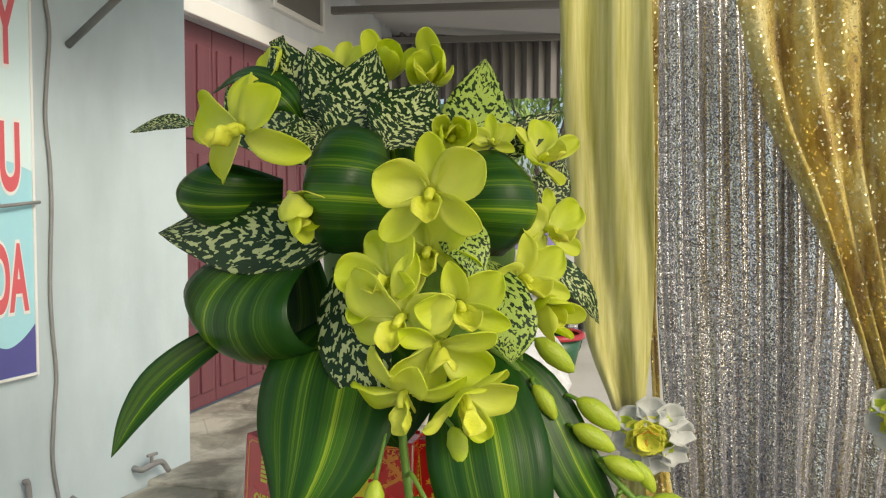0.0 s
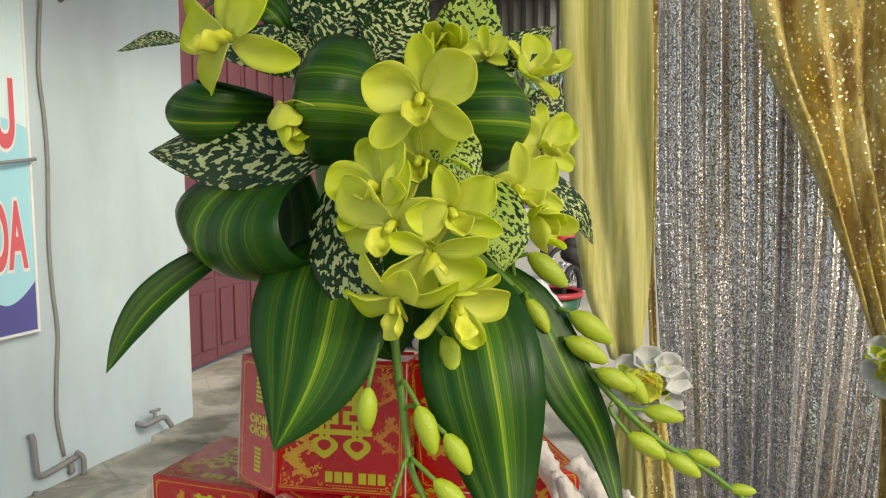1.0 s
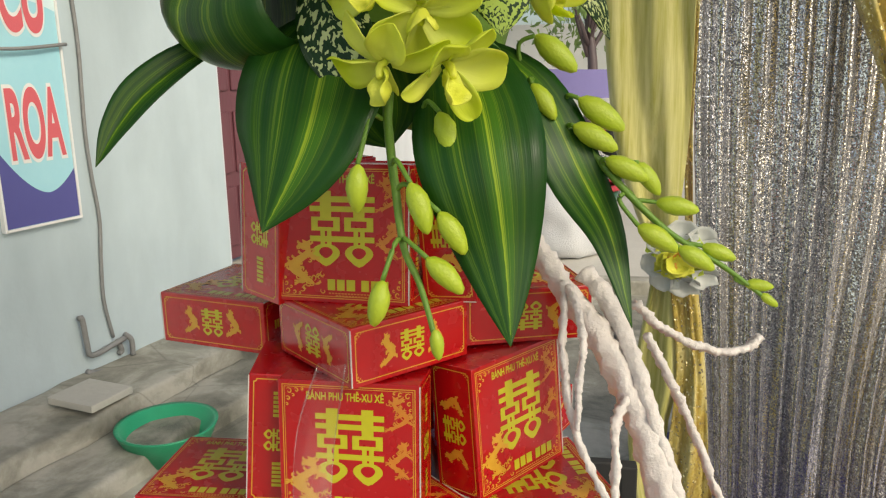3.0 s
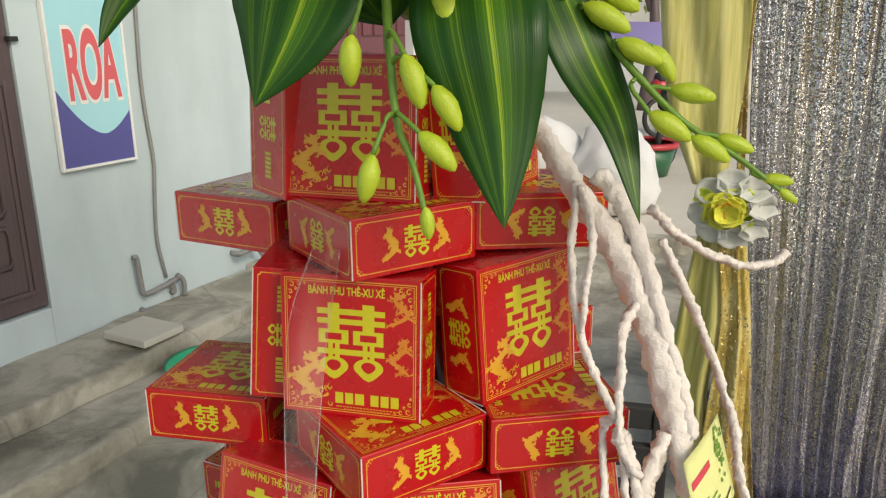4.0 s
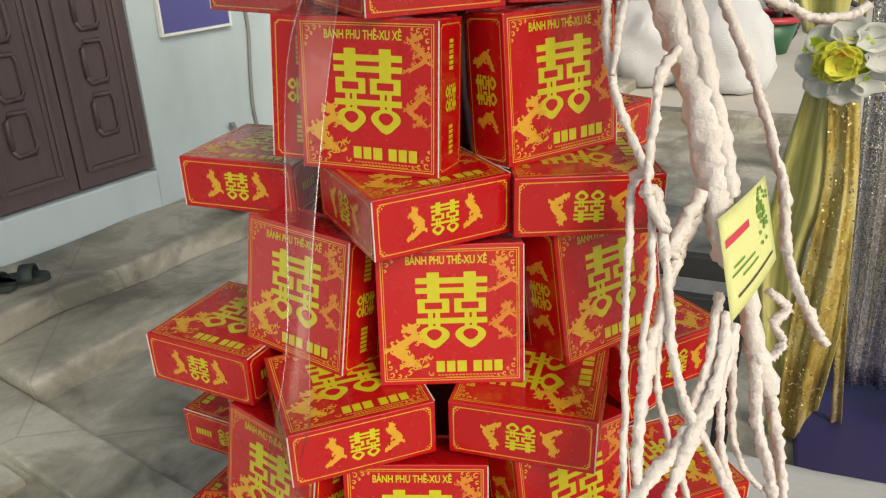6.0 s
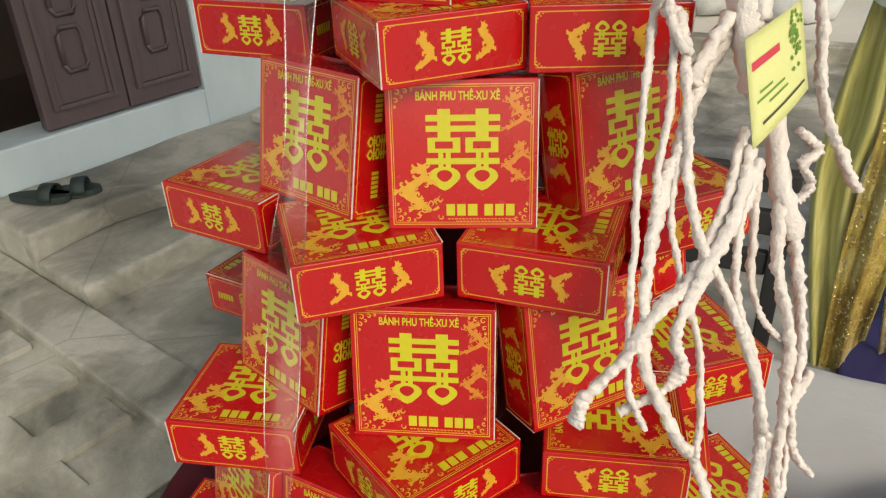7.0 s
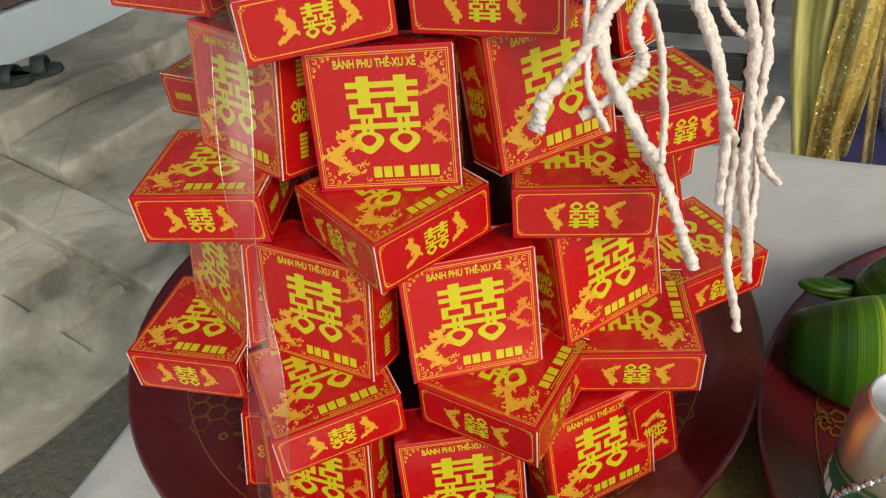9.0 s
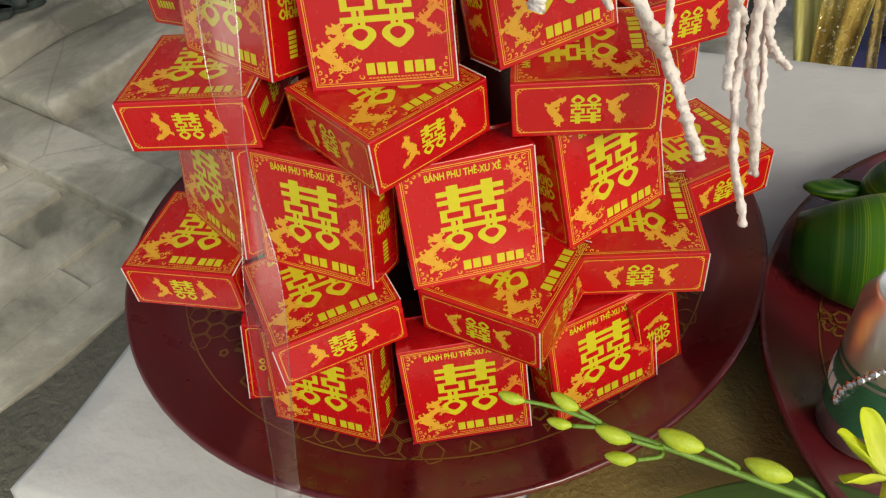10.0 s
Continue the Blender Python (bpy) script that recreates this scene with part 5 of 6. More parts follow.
striped([(-0.0613, 0.4553, 1.604), (-0.0366, 0.4358, 1.561), (-0.024, 0.4239, 1.533)], 0.07, (0, -1, 0.1), fold=0.1)
striped([(-0.0954, 0.4772, 1.72), (-0.1067, 0.4669, 1.742), (-0.1389, 0.4843, 1.758), (-0.1671, 0.5008, 1.748)], 0.022, (-0.3, -0.7, 0.7), fold=0.4)
# spotted leaves
spotted([(-0.0636, 0.4371, 1.65), (-0.0981, 0.4383, 1.651), (-0.1483, 0.4581, 1.656), (-0.193, 0.4732, 1.654)], 0.050, (0, -1, 0.5), fold=0.1, belly=0.5)
spotted([(-0.0855, 0.468, 1.716), (-0.1028, 0.4776, 1.746), (-0.1178, 0.4877, 1.781)], 0.036, (-0.1, -1, 0.1), belly=0.6, tip=0.3)
spotted([(-0.0724, 0.4592, 1.711), (-0.0738, 0.4653, 1.736), (-0.094, 0.4799, 1.773)], 0.040, (0.1, -1, 0.2), belly=0.55)
spotted([(-0.0702, 0.4441, 1.707), (-0.0571, 0.4469, 1.733), (-0.047, 0.4648, 1.768)], 0.044, (0, -1, 0.2), belly=0.5)
spotted([(-0.0358, 0.4328, 1.705), (-0.0254, 0.4399, 1.724), (-0.0108, 0.4627, 1.746)], 0.046, (0.1, -1, 0.3), belly=0.5, tip=0.2)
spotted([(0.0068, 0.4674, 1.698), (0.0145, 0.4799, 1.73), (0.0184, 0.5023, 1.768)], 0.044, (0.2, -1, 0.1), "palespot", belly=0.45)
spotted([(0.0235, 0.4795, 1.7), (0.0444, 0.4928, 1.719), (0.0681, 0.5164, 1.736)], 0.024, (0.1, -1, 0.4), fold=0.5)
spotted([(0.0504, 0.5313, 1.668), (0.0621, 0.5384, 1.684), (0.0712, 0.5455, 1.706)], 0.030, (0.1, -1, 0.1))
spotted([(-0.004, 0.4142, 1.664), (0.0142, 0.4006, 1.653), (0.022, 0.3954, 1.631)], 0.026, (0.2, -1, 0.4), "palespot", tip=0.5)
spotted([(0.0216, 0.4261, 1.643), (0.0335, 0.4064, 1.625), (0.0383, 0.3959, 1.605), (0.0384, 0.3952, 1.589)], 0.030, (0.1, -1, 0.2), "palespot", belly=0.55)
spotted([(0.045, 0.4891, 1.641), (0.0651, 0.501, 1.632), (0.0846, 0.5175, 1.615), (0.0956, 0.5326, 1.591)], 0.024, (0.2, -1, 0.6), fold=0.3)
spotted([(-0.0659, 0.4462, 1.636), (-0.0564, 0.4208, 1.609), (-0.0434, 0.4057, 1.58), (-0.0355, 0.4052, 1.551)], 0.040, (0, -1, 0.2), belly=0.5)
spotted([(-0.1654, 0.4696, 1.724), (-0.1899, 0.4771, 1.727), (-0.2195, 0.4886, 1.721)], 0.012, (0, -1, 0.5), fold=0.5)
spotted([(-0.0786, 0.4436, 1.715), (-0.1002, 0.4462, 1.716), (-0.1312, 0.4634, 1.724), (-0.1498, 0.4827, 1.751)], 0.030, (0, -1, 0.4))
spotted([(-0.0699, 0.4495, 1.714), (-0.0885, 0.4422, 1.71), (-0.1169, 0.4439, 1.705)], 0.030, (0, -1, 0.3))
bm = bmesh.new()
bmesh.ops.create_icosphere(bm, subdivisions=3, radius=0.085, matrix=Matrix.Translation((ARR.x + 0.0, ARR.y + 0.0, ARR.z + 0.13)) @ Matrix.Diagonal((0.8, 0.55, 1.25, 1)))
part("foam_core", bm, M["stem"], bouquet, "green floral foam", smooth=True)


def petal_mesh(length, width, cup, curl, ruffle=0.0, n=13, k=8):
    grid = []
    for i in range(n):
        u = math.sin(math.pi / 2 * i / (n - 1)) ** 1.1
        w = 0.30 + 0.70 * math.sin(math.pi / 2 * min(1, u / 0.58)) if u < 0.58 else math.sqrt(max(0.003, 1 - ((u - 0.58) / 0.42) ** 2.2))
        w *= width / 2
        row = []
        for j in range(k + 1):
            s = 2 * j / k - 1
            row.append((s * w, u * length, cup * (s * s) * w * 1.1 + curl * length * u * u + ruffle * math.sin(u * 9 + s * 5) * w * 0.3))
        grid.append(row)
    return mesh_of(sheet(bmesh.new(), grid), "petal", True)


SEPAL = [petal_mesh(0.034, 0.017, 0.55, c, 0.25) for c in (-0.25, 0.10, 0.35)]
WIDE = [petal_mesh(0.032, 0.027, 0.5, c, 0.3) for c in (-0.22, 0.12, 0.40)]
LIP = petal_mesh(0.022, 0.017, 1.0, 0.35, 0.9)


def orchid(kind):
    """A five-petalled flower facing its own +z, about 6 cm across."""
    root = new("orchid")
    root.parent = bouquet
    root.matrix_parent_inverse = BASE[bouquet].inverted()
    root.empty_display_size = 0.02
    lift = (6, 20, 46, 14, 32)[kind]
    rnd = random.Random(kind + 40)
    mk = (0, 1, 2, 1, 0)[kind]
    for a, mesh in ((90, SEPAL), (210, SEPAL), (330, SEPAL), (28, WIDE), (152, WIDE)):
        k = rnd.uniform(0.88, 1.1)
        ob = link("petal", mesh[mk], M["petal"], root, m=pose(0, 0, 0.001, 0, 0, a - 90 + rnd.uniform(-7, 7)) @ pose(0, 0.003, 0, lift + rnd.uniform(-16, 16), rnd.uniform(-14, 14), 0) @ Matrix.Diagonal((k, k, k, 1)))
        thick(ob, 0.0005)
    thick(link("lip", LIP, M["lip"], root, "ruffled deep yellow lip", m=pose(0, 0, 0.004, 0, 0, 180) @ pose(0, 0.001, 0, 48, 0, 0)), 0.0005)
    bm = bmesh.new()
    sweep(bm, spline([(0, 0, -0.004), (0, 0.002, 0.006), (0, 0.0, 0.013)], 8), lambda u: 0.0020 + 0.0008 * math.sin(u * 3), 8)
    part("column", bm, M["lip"], root, smooth=True)
    return root


KINDS = [orchid(k) for k in range(5)]
FIRST = set()


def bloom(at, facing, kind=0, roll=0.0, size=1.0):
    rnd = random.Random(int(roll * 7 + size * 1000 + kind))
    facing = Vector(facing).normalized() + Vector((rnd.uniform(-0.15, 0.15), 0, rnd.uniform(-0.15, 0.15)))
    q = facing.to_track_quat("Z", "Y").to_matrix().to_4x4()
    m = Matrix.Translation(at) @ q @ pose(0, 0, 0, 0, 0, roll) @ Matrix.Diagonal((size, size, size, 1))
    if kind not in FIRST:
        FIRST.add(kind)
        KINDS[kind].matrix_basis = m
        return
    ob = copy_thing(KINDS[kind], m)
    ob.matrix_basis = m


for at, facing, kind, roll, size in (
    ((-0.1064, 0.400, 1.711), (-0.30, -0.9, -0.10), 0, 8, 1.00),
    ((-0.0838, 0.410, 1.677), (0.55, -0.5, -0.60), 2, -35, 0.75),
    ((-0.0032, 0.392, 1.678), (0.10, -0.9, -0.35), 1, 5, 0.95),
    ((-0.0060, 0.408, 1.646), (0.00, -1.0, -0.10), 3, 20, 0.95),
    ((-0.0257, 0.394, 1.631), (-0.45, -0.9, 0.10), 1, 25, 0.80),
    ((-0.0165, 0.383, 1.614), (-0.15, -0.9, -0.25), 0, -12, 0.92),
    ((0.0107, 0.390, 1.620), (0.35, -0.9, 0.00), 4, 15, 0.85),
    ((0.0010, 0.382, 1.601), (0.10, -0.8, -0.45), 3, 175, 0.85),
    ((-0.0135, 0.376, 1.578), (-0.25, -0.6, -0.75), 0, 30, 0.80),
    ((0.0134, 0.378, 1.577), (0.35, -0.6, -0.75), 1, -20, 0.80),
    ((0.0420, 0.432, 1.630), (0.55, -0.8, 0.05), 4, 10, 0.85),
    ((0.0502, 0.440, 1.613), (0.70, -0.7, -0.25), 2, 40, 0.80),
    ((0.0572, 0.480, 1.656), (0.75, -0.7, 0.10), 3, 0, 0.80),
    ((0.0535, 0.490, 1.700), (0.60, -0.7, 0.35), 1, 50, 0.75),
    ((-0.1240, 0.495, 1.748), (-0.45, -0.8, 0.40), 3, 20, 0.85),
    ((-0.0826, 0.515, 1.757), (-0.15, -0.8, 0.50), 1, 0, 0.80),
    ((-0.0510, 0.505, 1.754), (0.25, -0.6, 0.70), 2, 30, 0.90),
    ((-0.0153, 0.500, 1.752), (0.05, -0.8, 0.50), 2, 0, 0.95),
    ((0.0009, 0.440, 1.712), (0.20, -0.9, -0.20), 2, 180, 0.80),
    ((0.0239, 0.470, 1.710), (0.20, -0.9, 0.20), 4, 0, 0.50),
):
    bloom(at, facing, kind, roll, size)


def bud(at, way, size, parent, stalk_from=None):
    """A pointed bud at a place, pointing along way, with its stalk."""
    size *= 0.82
    w = Vector(way).normalized()
    q = w.to_track_quat("Z", "Y").to_matrix().to_4x4()
    prof = [(0.0008, 0), (0.0034, 0.002), (0.0058, 0.007), (0.0062, 0.012), (0.0050, 0.018), (0.0026, 0.0225), (0.0004, 0.024)]
    bm = lathe([(r * size * 0.88, z * size) for r, z in prof], 14)
    for v in bm.verts:
        v.co.x += 0.0012 * size * math.sin(v.co.z / size * 130)
        v.co += 0.0004 * noise.noise_vector(v.co * 260)
    bmesh.ops.transform(bm, matrix=Matrix.Translation(Vector(at) - w * 0.012 * size) @ q, verts=bm.verts)
    ob = part("bud", bm, M["bud"], parent, smooth=True)
    if stalk_from:
        a, b = Vector(stalk_from), Vector(at) - w * 0.012 * size
        mid = (a + b) / 2 - w * (a - b).length * 0.35
        part("stalk", sweep(bmesh.new(), spline([a, mid, b], 12), lambda u: 0.0013, 7), M["stem"], ob, smooth=True)


def stem(pts, r0, r1, parent):
    part("stem", sweep(bmesh.new(), spline(pts, 40), lambda u: r0 + (r1 - r0) * u, 8, 0.12), M["stem"], parent, smooth=True)


stem([(-0.0203, 0.4077, 1.568), (-0.0209, 0.4057, 1.547), (-0.0141, 0.3896, 1.515), (-0.0085, 0.3797, 1.488), (0.0011, 0.3721, 1.47), (0.0105, 0.3628, 1.443)], 0.0030, 0.0014, bouquet)
for at, way, size, frm in (
    ((-0.0319, 0.3825, 1.517), (-0.05, 0, -1), 1.25, (-0.0239, 0.4059, 1.55)),
    ((0.0112, 0.3982, 1.54), (0.3, -0.1, -1), 1.45, (-0.0035, 0.4095, 1.554)),
    ((-0.0003, 0.3797, 1.508), (0.35, -0.1, -1), 1.35, (-0.0167, 0.3941, 1.528)),
    ((0.016, 0.3795, 1.496), (0.6, 0, -1), 1.25, (-0.0141, 0.3896, 1.515)),
    ((0.0136, 0.3701, 1.477), (0.8, 0, -0.8), 1.25, (-0.0085, 0.3805, 1.492)),
    ((-0.0185, 0.3631, 1.464), (-0.2, -0.1, -1), 1.2, (-0.0099, 0.3803, 1.492)),
    ((0.0102, 0.3629, 1.444), (0.1, 0, -1), 0.8, None),
):
    bud(at, way, size, bouquet, frm)
stem([(0.0192, 0.4436, 1.594), (0.0423, 0.4604, 1.571), (0.0747, 0.4533, 1.539), (0.0985, 0.4457, 1.512), (0.1256, 0.4443, 1.486), (0.1572, 0.4444, 1.466), (0.1851, 0.444, 1.445)], 0.0032, 0.0012, bouquet)
for at, way, size, frm in (
    ((0.063, 0.4604, 1.582), (0.7, 0, -0.6), 1.55, (0.0439, 0.4613, 1.574)),
    ((0.0571, 0.4492, 1.556), (0.6, -0.1, -0.9), 1.2, (0.0505, 0.4558, 1.568)),
    ((0.0886, 0.452, 1.549), (1, 0, -0.7), 1.55, (0.0697, 0.4564, 1.558)),
    ((0.0854, 0.444, 1.537), (0.9, 0, -0.5), 1.4, (0.0747, 0.4533, 1.539)),
    ((0.1027, 0.4429, 1.52), (1, 0, -0.5), 1.3, (0.0906, 0.4469, 1.522)),
    ((0.1151, 0.4485, 1.514), (0.6, 0, -0.9), 1.1, (0.0985, 0.446, 1.513)),
    ((0.131, 0.4475, 1.499), (1, 0, -0.2), 1.2, (0.1097, 0.4453, 1.502)),
    ((0.1203, 0.4377, 1.483), (0.8, 0, -0.5), 1.3, (0.1017, 0.4452, 1.507)),
    ((0.1412, 0.4383, 1.472), (0.8, 0, -0.5), 1.15, (0.1256, 0.4443, 1.486)),
    ((0.154, 0.4455, 1.474), (1, 0, -0.4), 1.0, (0.1366, 0.4442, 1.478)),
    ((0.1762, 0.445, 1.456), (1, 0, -0.1), 0.8, (0.1636, 0.4443, 1.461)),
    ((0.1819, 0.4441, 1.448), (0.8, 0, -0.6), 0.6, None),
):
    bud(at, way, size, bouquet, frm)

# ---- the whitened root hanging down the side ----
root_at = (0.1335, 0.4717, 1.295)
root = thing("hanging_root", root_at, "whitewashed knotted tree root with twisted rootlets", "root")


def cord(pts, r, seed, r1=None):
    r *= 0.88
    line = spline(pts, max(40, len(pts) * 22))
    amp = r * 0.5
    line = [p + amp * noise.noise_vector(p * 45 + Vector((seed, 0, 0))) for p in line]
    r1 = (r1 or r) * 0.86
    part("rootlet", sweep(bmesh.new(), line, lambda u: (r + (r1 - r) * u) * (1 + 0.09 * math.sin(u * len(line) * 1.1)), 9, 0.55, seed, 0.55), M["cord"], root, smooth=True)


bm = sweep(bmesh.new(), spline([(0.0204, 0.5635, 1.491), (0.0477, 0.5277, 1.461), (0.0697, 0.5131, 1.432), (0.0938, 0.5036, 1.401), (0.113, 0.4918, 1.367), (0.1271, 0.4786, 1.334), (0.139, 0.4686, 1.297), (0.1507, 0.4586, 1.259), (0.1576, 0.479, 1.255), (0.1711, 0.4572, 1.209), (0.1838, 0.4514, 1.179)], 120), lambda u: 0.0062 + 0.0040 * math.sin(min(u * 1.25, 1.0) * 3.1), 18, 0.38, 2, 0.03)
part("trunk", bm, M["cord"], root, smooth=True)
bm = sweep(bmesh.new(), spline([(0.0834, 0.5209, 1.441), (0.1002, 0.5085, 1.423), (0.1141, 0.4962, 1.393), (0.1268, 0.4814, 1.357), (0.139, 0.4729, 1.323), (0.1478, 0.4644, 1.292)], 70), lambda u: 0.0072 - 0.002 * u, 16, 0.40, 5, 0.03)
part("trunk", bm, M["cord"], root, smooth=True)
cord([(0.0705, 0.5044, 1.438), (0.0711, 0.4774, 1.395), (0.0808, 0.4586, 1.35), (0.1014, 0.4457, 1.313), (0.0959, 0.4512, 1.299), (0.1006, 0.4182, 1.252), (0.1077, 0.3905, 1.201), (0.1146, 0.3627, 1.151), (0.1211, 0.3502, 1.125), (0.1297, 0.3491, 1.106)], 0.0036, 1, 0.0024)
cord([(0.0729, 0.4992, 1.437), (0.0829, 0.4815, 1.411), (0.0804, 0.4656, 1.385), (0.0803, 0.4556, 1.358)], 0.0040, 2, 0.0022)
cord([(0.1145, 0.4883, 1.371), (0.1038, 0.4669, 1.353), (0.1043, 0.451, 1.325), (0.1045, 0.4364, 1.3), (0.105, 0.4538, 1.296), (0.1115, 0.431, 1.264), (0.1134, 0.4055, 1.221), (0.1143, 0.3936, 1.201)], 0.0036, 3, 0.0028)
cord([(0.1031, 0.4429, 1.304), (0.1159, 0.4335, 1.282), (0.109, 0.4556, 1.296), (0.1191, 0.4345, 1.264), (0.1248, 0.4185, 1.234), (0.1373, 0.4025, 1.198), (0.1585, 0.3922, 1.164), (0.1743, 0.3883, 1.135), (0.1864, 0.3834, 1.097), (0.19, 0.4408, 1.045), (0.1971, 0.4095, 0.9935), (0.2106, 0.3967, 0.9424)], 0.0038, 4, 0.0034)
cord([(0.1321, 0.4605, 1.296), (0.1212, 0.4401, 1.265), (0.1318, 0.4685, 1.289), (0.1247, 0.4424, 1.262), (0.1194, 0.4196, 1.229), (0.1167, 0.3915, 1.196), (0.1204, 0.3716, 1.161), (0.1293, 0.3571, 1.13), (0.1468, 0.3538, 1.101), (0.154, 0.387, 1.06), (0.1691, 0.3753, 1.033), (0.1807, 0.3716, 1.008)], 0.0042, 5, 0.0044)
cord([(0.1492, 0.4516, 1.238), (0.1474, 0.4183, 1.205), (0.1388, 0.3908, 1.178), (0.1237, 0.367, 1.161), (0.1142, 0.3519, 1.144), (0.0996, 0.3396, 1.125), (0.097, 0.336, 1.11)], 0.0036, 6, 0.0044)
cord([(0.1549, 0.4441, 1.231), (0.1534, 0.413, 1.202), (0.1423, 0.3862, 1.178), (0.1377, 0.3704, 1.155), (0.1412, 0.3672, 1.137), (0.1344, 0.3614, 1.123), (0.1154, 0.3518, 1.111)], 0.0036, 7, 0.0040)
cord([(0.1594, 0.4431, 1.226), (0.157, 0.418, 1.197), (0.1614, 0.3996, 1.164), (0.1758, 0.3934, 1.132), (0.1852, 0.3871, 1.094), (0.1883, 0.3805, 1.05)], 0.0034, 8)
cord([(0.1195, 0.4275, 1.242), (0.1233, 0.4057, 1.204), (0.1336, 0.3916, 1.173), (0.1465, 0.3864, 1.144), (0.153, 0.3778, 1.114), (0.1558, 0.3696, 1.078)], 0.0028, 9)
cord([(0.1714, 0.4607, 1.214), (0.1768, 0.4384, 1.174), (0.1909, 0.4247, 1.13), (0.1959, 0.4139, 1.088), (0.2, 0.4055, 1.04), (0.2136, 0.4205, 0.966)], 0.0046, 10, 0.003)
cord([(0.1816, 0.4571, 1.19), (0.1905, 0.4459, 1.155), (0.1999, 0.4344, 1.118), (0.1986, 0.4211, 1.087), (0.207, 0.4193, 1.057), (0.2188, 0.4221, 1.042)], 0.0042, 11, 0.003)
cord([(0.176, 0.4743, 1.233), (0.1866, 0.4785, 1.221), (0.1807, 0.4666, 1.217), (0.1868, 0.4636, 1.207), (0.1815, 0.4562, 1.199)], 0.0034, 12)
cord([(0.116, 0.5135, 1.423), (0.135, 0.5236, 1.404), (0.1577, 0.5364, 1.388), (0.1792, 0.5508, 1.378), (0.1985, 0.562, 1.377), (0.21, 0.5731, 1.382)], 0.0036, 13, 0.0042)
cord([(0.1241, 0.5085, 1.403), (0.1392, 0.5086, 1.375), (0.1587, 0.5057, 1.335), (0.1756, 0.4945, 1.29), (0.1837, 0.4829, 1.251), (0.1999, 0.4819, 1.219), (0.212, 0.484, 1.199)], 0.0034, 14, 0.0038)
cord([(0.1597, 0.4518, 1.22), (0.1652, 0.4393, 1.164), (0.1746, 0.4285, 1.139), (0.1869, 0.4274, 1.127)], 0.003, 15)
cord([(0.2144, 0.5143, 1.049), (0.2056, 0.4903, 1.028), (0.2083, 0.4655, 1.001), (0.212, 0.4199, 0.9662)], 0.003, 16)

# the card tied to the root
CARD = [Vector(p) for p in ((0.1427, 0.4424, 1.287), (0.1644, 0.4842, 1.3), (0.1756, 0.4606, 1.26), (0.1562, 0.4165, 1.24))]
card = thing("greeting_card", CARD[3], "small yellow card with red and dark writing hung on the root", "card")
cn = (CARD[1] - CARD[0]).cross(CARD[3] - CARD[0]).normalized()
if cn.y > 0:
    cn = -cn


def on_card(u, v, h=0.0):
    a, b = CARD[0].lerp(CARD[1], u), CARD[3].lerp(CARD[2], u)
    return a.lerp(b, v) + cn * (h + 0.002 * math.sin(u * 3))


thick(part("paper", sheet(bmesh.new(), [[on_card(i / 8, j / 8) for i in range(9)] for j in range(9)]), M["cardpaper"], card, smooth=True), 0.0004)


def card_bar(u0, v0, u1, v1, mat):
    part("writing_bar", sheet(bmesh.new(), [[on_card(u0 + (u1 - u0) * i / 6, v0 + (v1 - v0) * j, 0.0006) for i in range(7)] for j in (0, 1)]), M[mat], card)


card_bar(0.06, 0.25, 0.50, 0.33, "redink")
for v, a, b in ((0.55, 0.15, 0.35), (0.62, 0.10, 0.55), (0.70, 0.28, 0.6)):
    card_bar(a, v, b, v + 0.025, "stem")
card_bar(0.16, 0.84, 0.92, 0.87, "ink")
bm = bmesh.new()
for i in range(40):
    rnd = random.Random(i)
    u, v = 0.80 + rnd.gauss(0, 0.06), 0.30 + rnd.gauss(0, 0.13)
    bm.faces.new([bm.verts.new(on_card(u + du, v + dv, 0.0006 + i * 0.00001)) for du, dv in ((-0.03, 0), (0, -0.03), (0.03, 0.01), (0.0, 0.03))])
part("printed_flower", bm, M["stem"], card)

# ---- clear wrapping strip, spray of buds and the neighbouring tray ----
strip = spline([(-0.0529, 0.3923, 1.42), (-0.0612, 0.3787, 1.369), (-0.0495, 0.3283, 1.264), (-0.042, 0.2994, 1.211), (-0.0641, 0.3148, 1.158), (-0.0501, 0.2764, 1.09), (-0.0399, 0.2502, 1.029), (-0.0233, 0.2152, 0.9763), (-0.0194, 0.1796, 0.8806), (-0.0083, 0.1636, 0.8746)], 60)
grid = []
for i, p in enumerate(strip):
    w = 0.008 + 0.002 * math.sin(i * 0.3)
    side = Vector((0.95, 0.3, 0)).normalized()
    grid.append([p + side * w * s + Vector((0, -1, 0)) * (0.0025 * math.sin(i * 0.5 + s * 2) + 0.003 * (1 - s * s)) for s in (-1, -0.5, 0, 0.5, 1)])
film = thing("film_strip", strip[-1], "creased strip of clear plastic film round the tower", "plastic film")
part("film_sheet", sheet(bmesh.new(), grid), M["film"], film, smooth=True)
for k in (0, 4):
    edge = [Vector(row[k]) + Vector((0, -0.0006, 0)) for row in grid]
    part("rolled_edge", sweep(bmesh.new(), edge, lambda u: 0.0005 + 0.0003 * math.sin(u * 40), 5), M["filmedge"], film, "shiny rolled edge of the film", smooth=True)

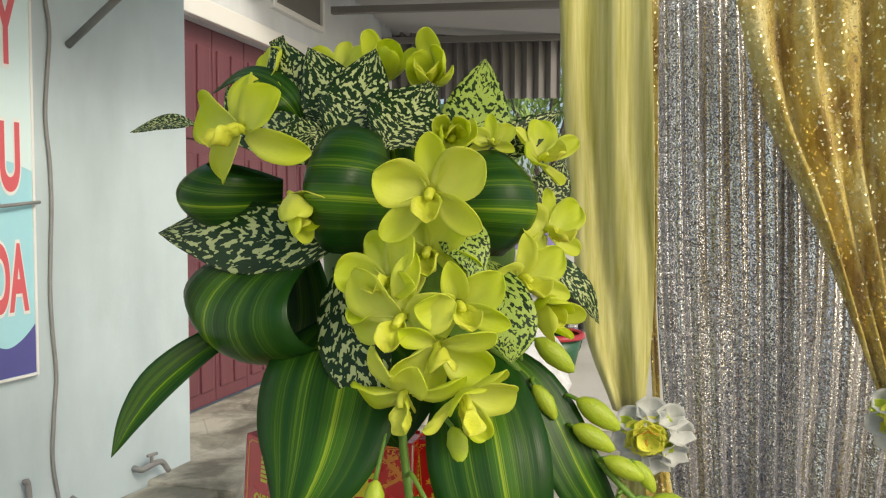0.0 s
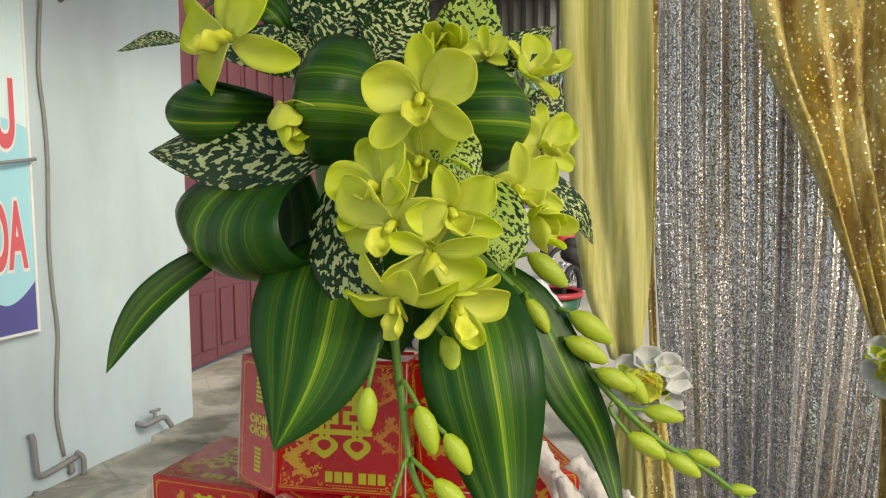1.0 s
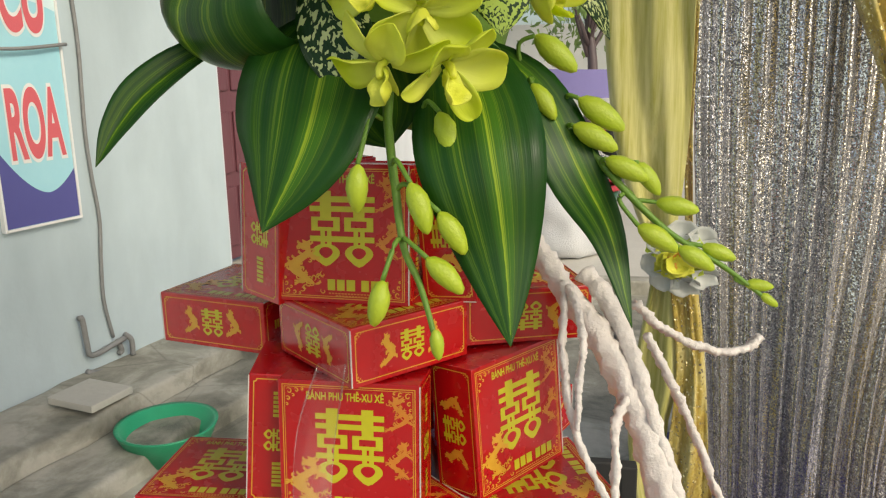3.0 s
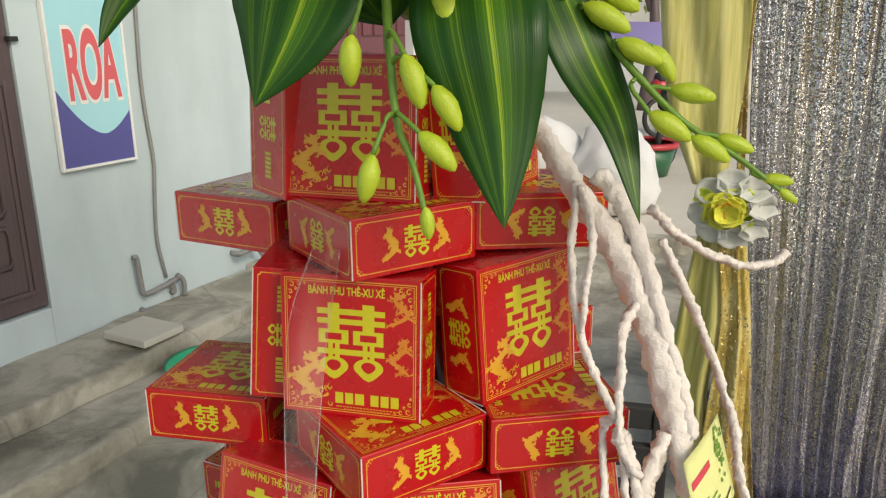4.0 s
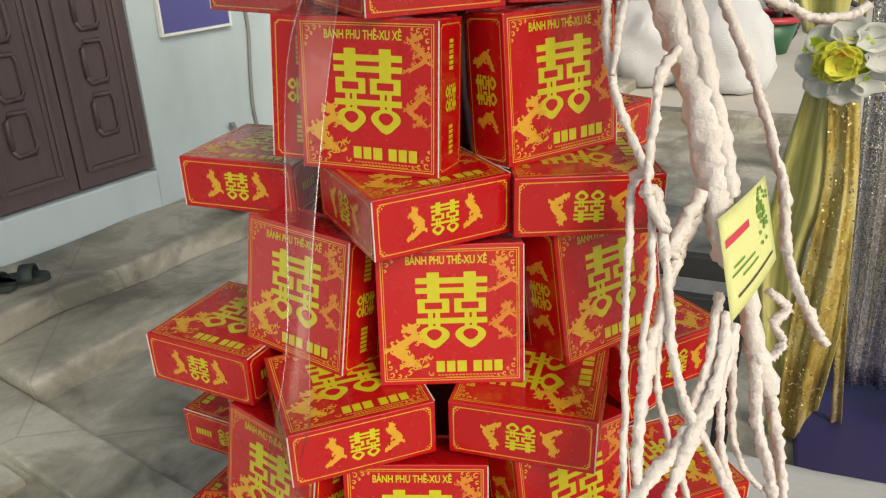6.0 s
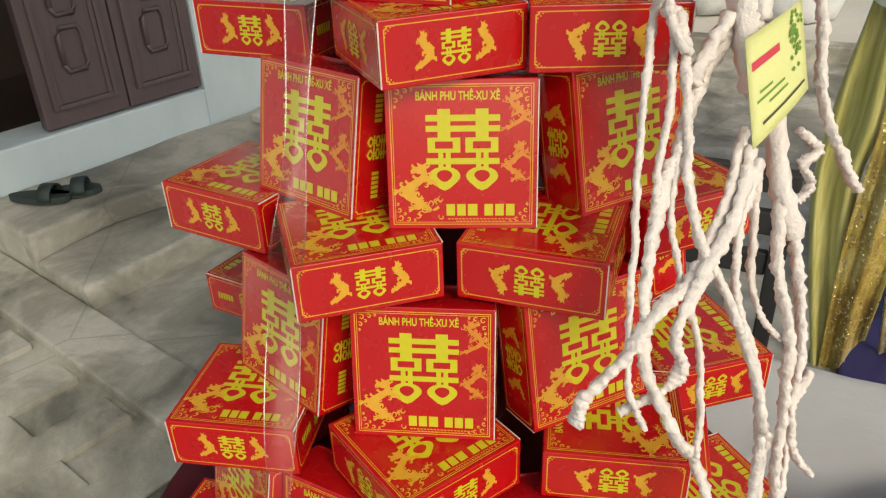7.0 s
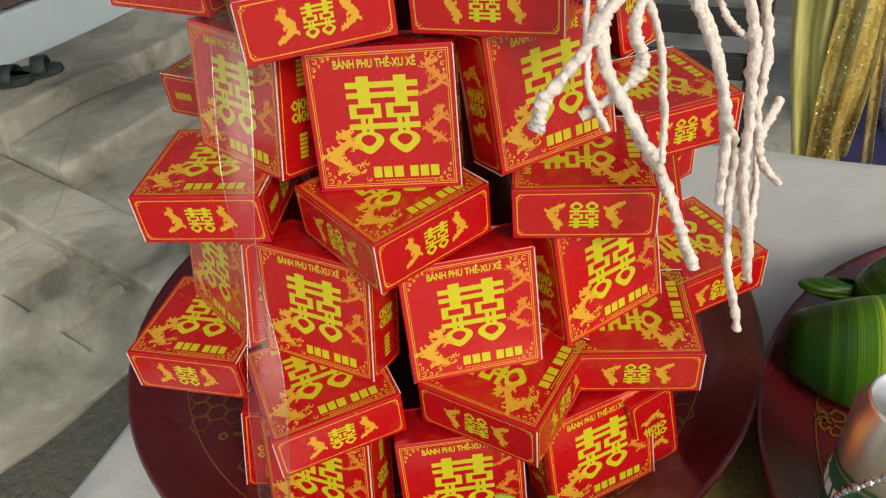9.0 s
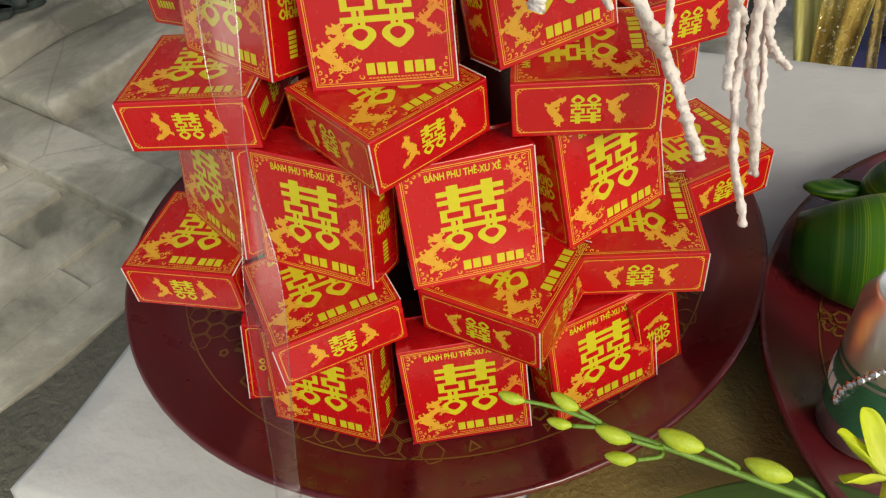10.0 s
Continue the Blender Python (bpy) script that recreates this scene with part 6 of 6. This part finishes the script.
spray = thing("orchid_spray", (0.272, 0.3015, 0.8), "drooping orchid spray with green buds over the tray", "orchid spray")
stem([(0.097, 0.2442, 0.9179), (0.1282, 0.2514, 0.9102), (0.1653, 0.2551, 0.8963), (0.2071, 0.2601, 0.8815), (0.2618, 0.2659, 0.8613), (0.3133, 0.2715, 0.8425)], 0.0010, 0.0028, spray)
for at, way, size, frm in (
    ((0.103, 0.2464, 0.9173), (-1, 0, 0.1), 0.8, None),
    ((0.1328, 0.2528, 0.9167), (-1, 0.2, 0.3), 0.9, (0.1522, 0.2549, 0.9023)),
    ((0.1312, 0.2463, 0.9039), (-1, 0, 0), 0.75, (0.1524, 0.2538, 0.9012)),
    ((0.1613, 0.2499, 0.9005), (-1, 0, 0.2), 1.1, (0.1879, 0.2576, 0.8881)),
    ((0.1675, 0.2424, 0.8903), (-1, -0.1, 0), 0.9, (0.1881, 0.2565, 0.887)),
    ((0.1977, 0.2611, 0.8943), (-1, 0.1, 0.1), 1.35, (0.2294, 0.2632, 0.874)),
    ((0.2462, 0.2643, 0.8818), (-1, 0.1, 0.1), 1.35, (0.2746, 0.2676, 0.857)),
):
    bud(at, way, size, spray, frm)
for a in range(4):
    ob = link("petal", SEPAL[1], M["petal"], spray, m=Matrix.Translation((0.3146, 0.2965, 0.8514)) @ pose(0, 0, 0, 40, 20 * a, 40 + a * 62) @ Matrix.Diagonal((1.0, 1.3, 1, 1)))
    thick(ob, 0.0005)

# drinks can with a bead string, and looped leaves in the second tray
CAN = Vector((0.321, 0.388, TOP + 0.026))
can = thing("drink_can", CAN, "silver and dark green drinks can standing in the tray", "can")
part("shell", lathe([(0.001, 0.002), (0.026, 0.0), (0.033, 0.006), (0.033, 0.128), (0.027, 0.140), (0.0265, 0.144), (0.025, 0.144), (0.0245, 0.140), (0.001, 0.139)], 40, None, CAN), M["canmetal"], can, smooth=True)
part("label_band", lathe([(0.0333, 0.030), (0.0333, 0.078)], 40, None, CAN), M["cangreen"], can, "dark green label", smooth=True)
part("label_ring", lathe([(0.0335, 0.082), (0.0335, 0.085)], 40, None, CAN), M["cangreen"], can, smooth=True)
for i in range(5):
    m = Matrix.Translation(CAN) @ pose(0, 0, 0, 0, 0, -125 + i * 17) @ pose(0, -0.0337, 0.056, 0, 0, 0)
    part("label_mark", bm_block((-0.0035, -0.0004, -0.006), (0.0035, 0.0004, 0.006), 0, m), M["white"], can)
beads = thing("bead_string", CAN + Vector((-0.03, -0.03, 0.0)), "string of clear faceted beads hung on the can", "beads")
for i, p in enumerate(spline([CAN + Vector(q) for q in ((0.005, -0.036, 0.122), (-0.012, -0.034, 0.106), (-0.021, -0.030, 0.088), (-0.027, -0.024, 0.07), (-0.029, -0.022, 0.052))], 14)):
    bm = bmesh.new()
    bmesh.ops.create_icosphere(bm, subdivisions=1, radius=0.0034 if i % 2 else 0.0024, matrix=Matrix.Translation(p))
    part("bead", bm, M["steel"], beads)
greens = thing("leaf_decoration", (0.47, 0.52, TOP + 0.025), "looped dark green striped leaves in the tray", "leaves")
for base, out, axis, width, fat in (
    ((0.320, 0.580, 0.812), (0.278, 0.478, 0.830), (1.0, 0.25, 0.10), 0.150, 0.066),
    ((0.400, 0.640, 0.840), (0.305, 0.585, 0.875), (-0.15, -0.10, 1.0), 0.075, 0.040),
    ((0.330, 0.615, 0.815), (0.262, 0.592, 0.812), (0.1, 0.3, 1), 0.020, 0.016),
):
    thick(part("looped_leaf", loop_mesh(base, out, axis, width, fat, 34, 14, 0.45), M["leaf"], greens, "striped leaf bent into a loop", smooth=True), 0.0008)
thick(part("leaf", leaf_mesh([(0.3416, 0.3211, 0.7891), (0.2733, 0.3064, 0.7922), (0.1967, 0.2818, 0.7897)], 0.03, (0, -0.2, 1)), M["olive"], greens, smooth=True), 0.0006)

# low dark slatted rack behind the tower
rack = thing("rack", (0.03, 1.35, 0), "low black slatted rack behind the table", "rack")
for x in (-0.14, 0.18):
    part("post", bm_block((x, 1.33, 0), (x + 0.03, 1.36, 0.86), 0.004), M["rubber"], rack)
for z in (0.66, 0.74, 0.82):
    part("slat", bm_block((-0.11, 1.335, z), (0.18, 1.355, z + 0.045), 0.004), M["rubber"], rack)
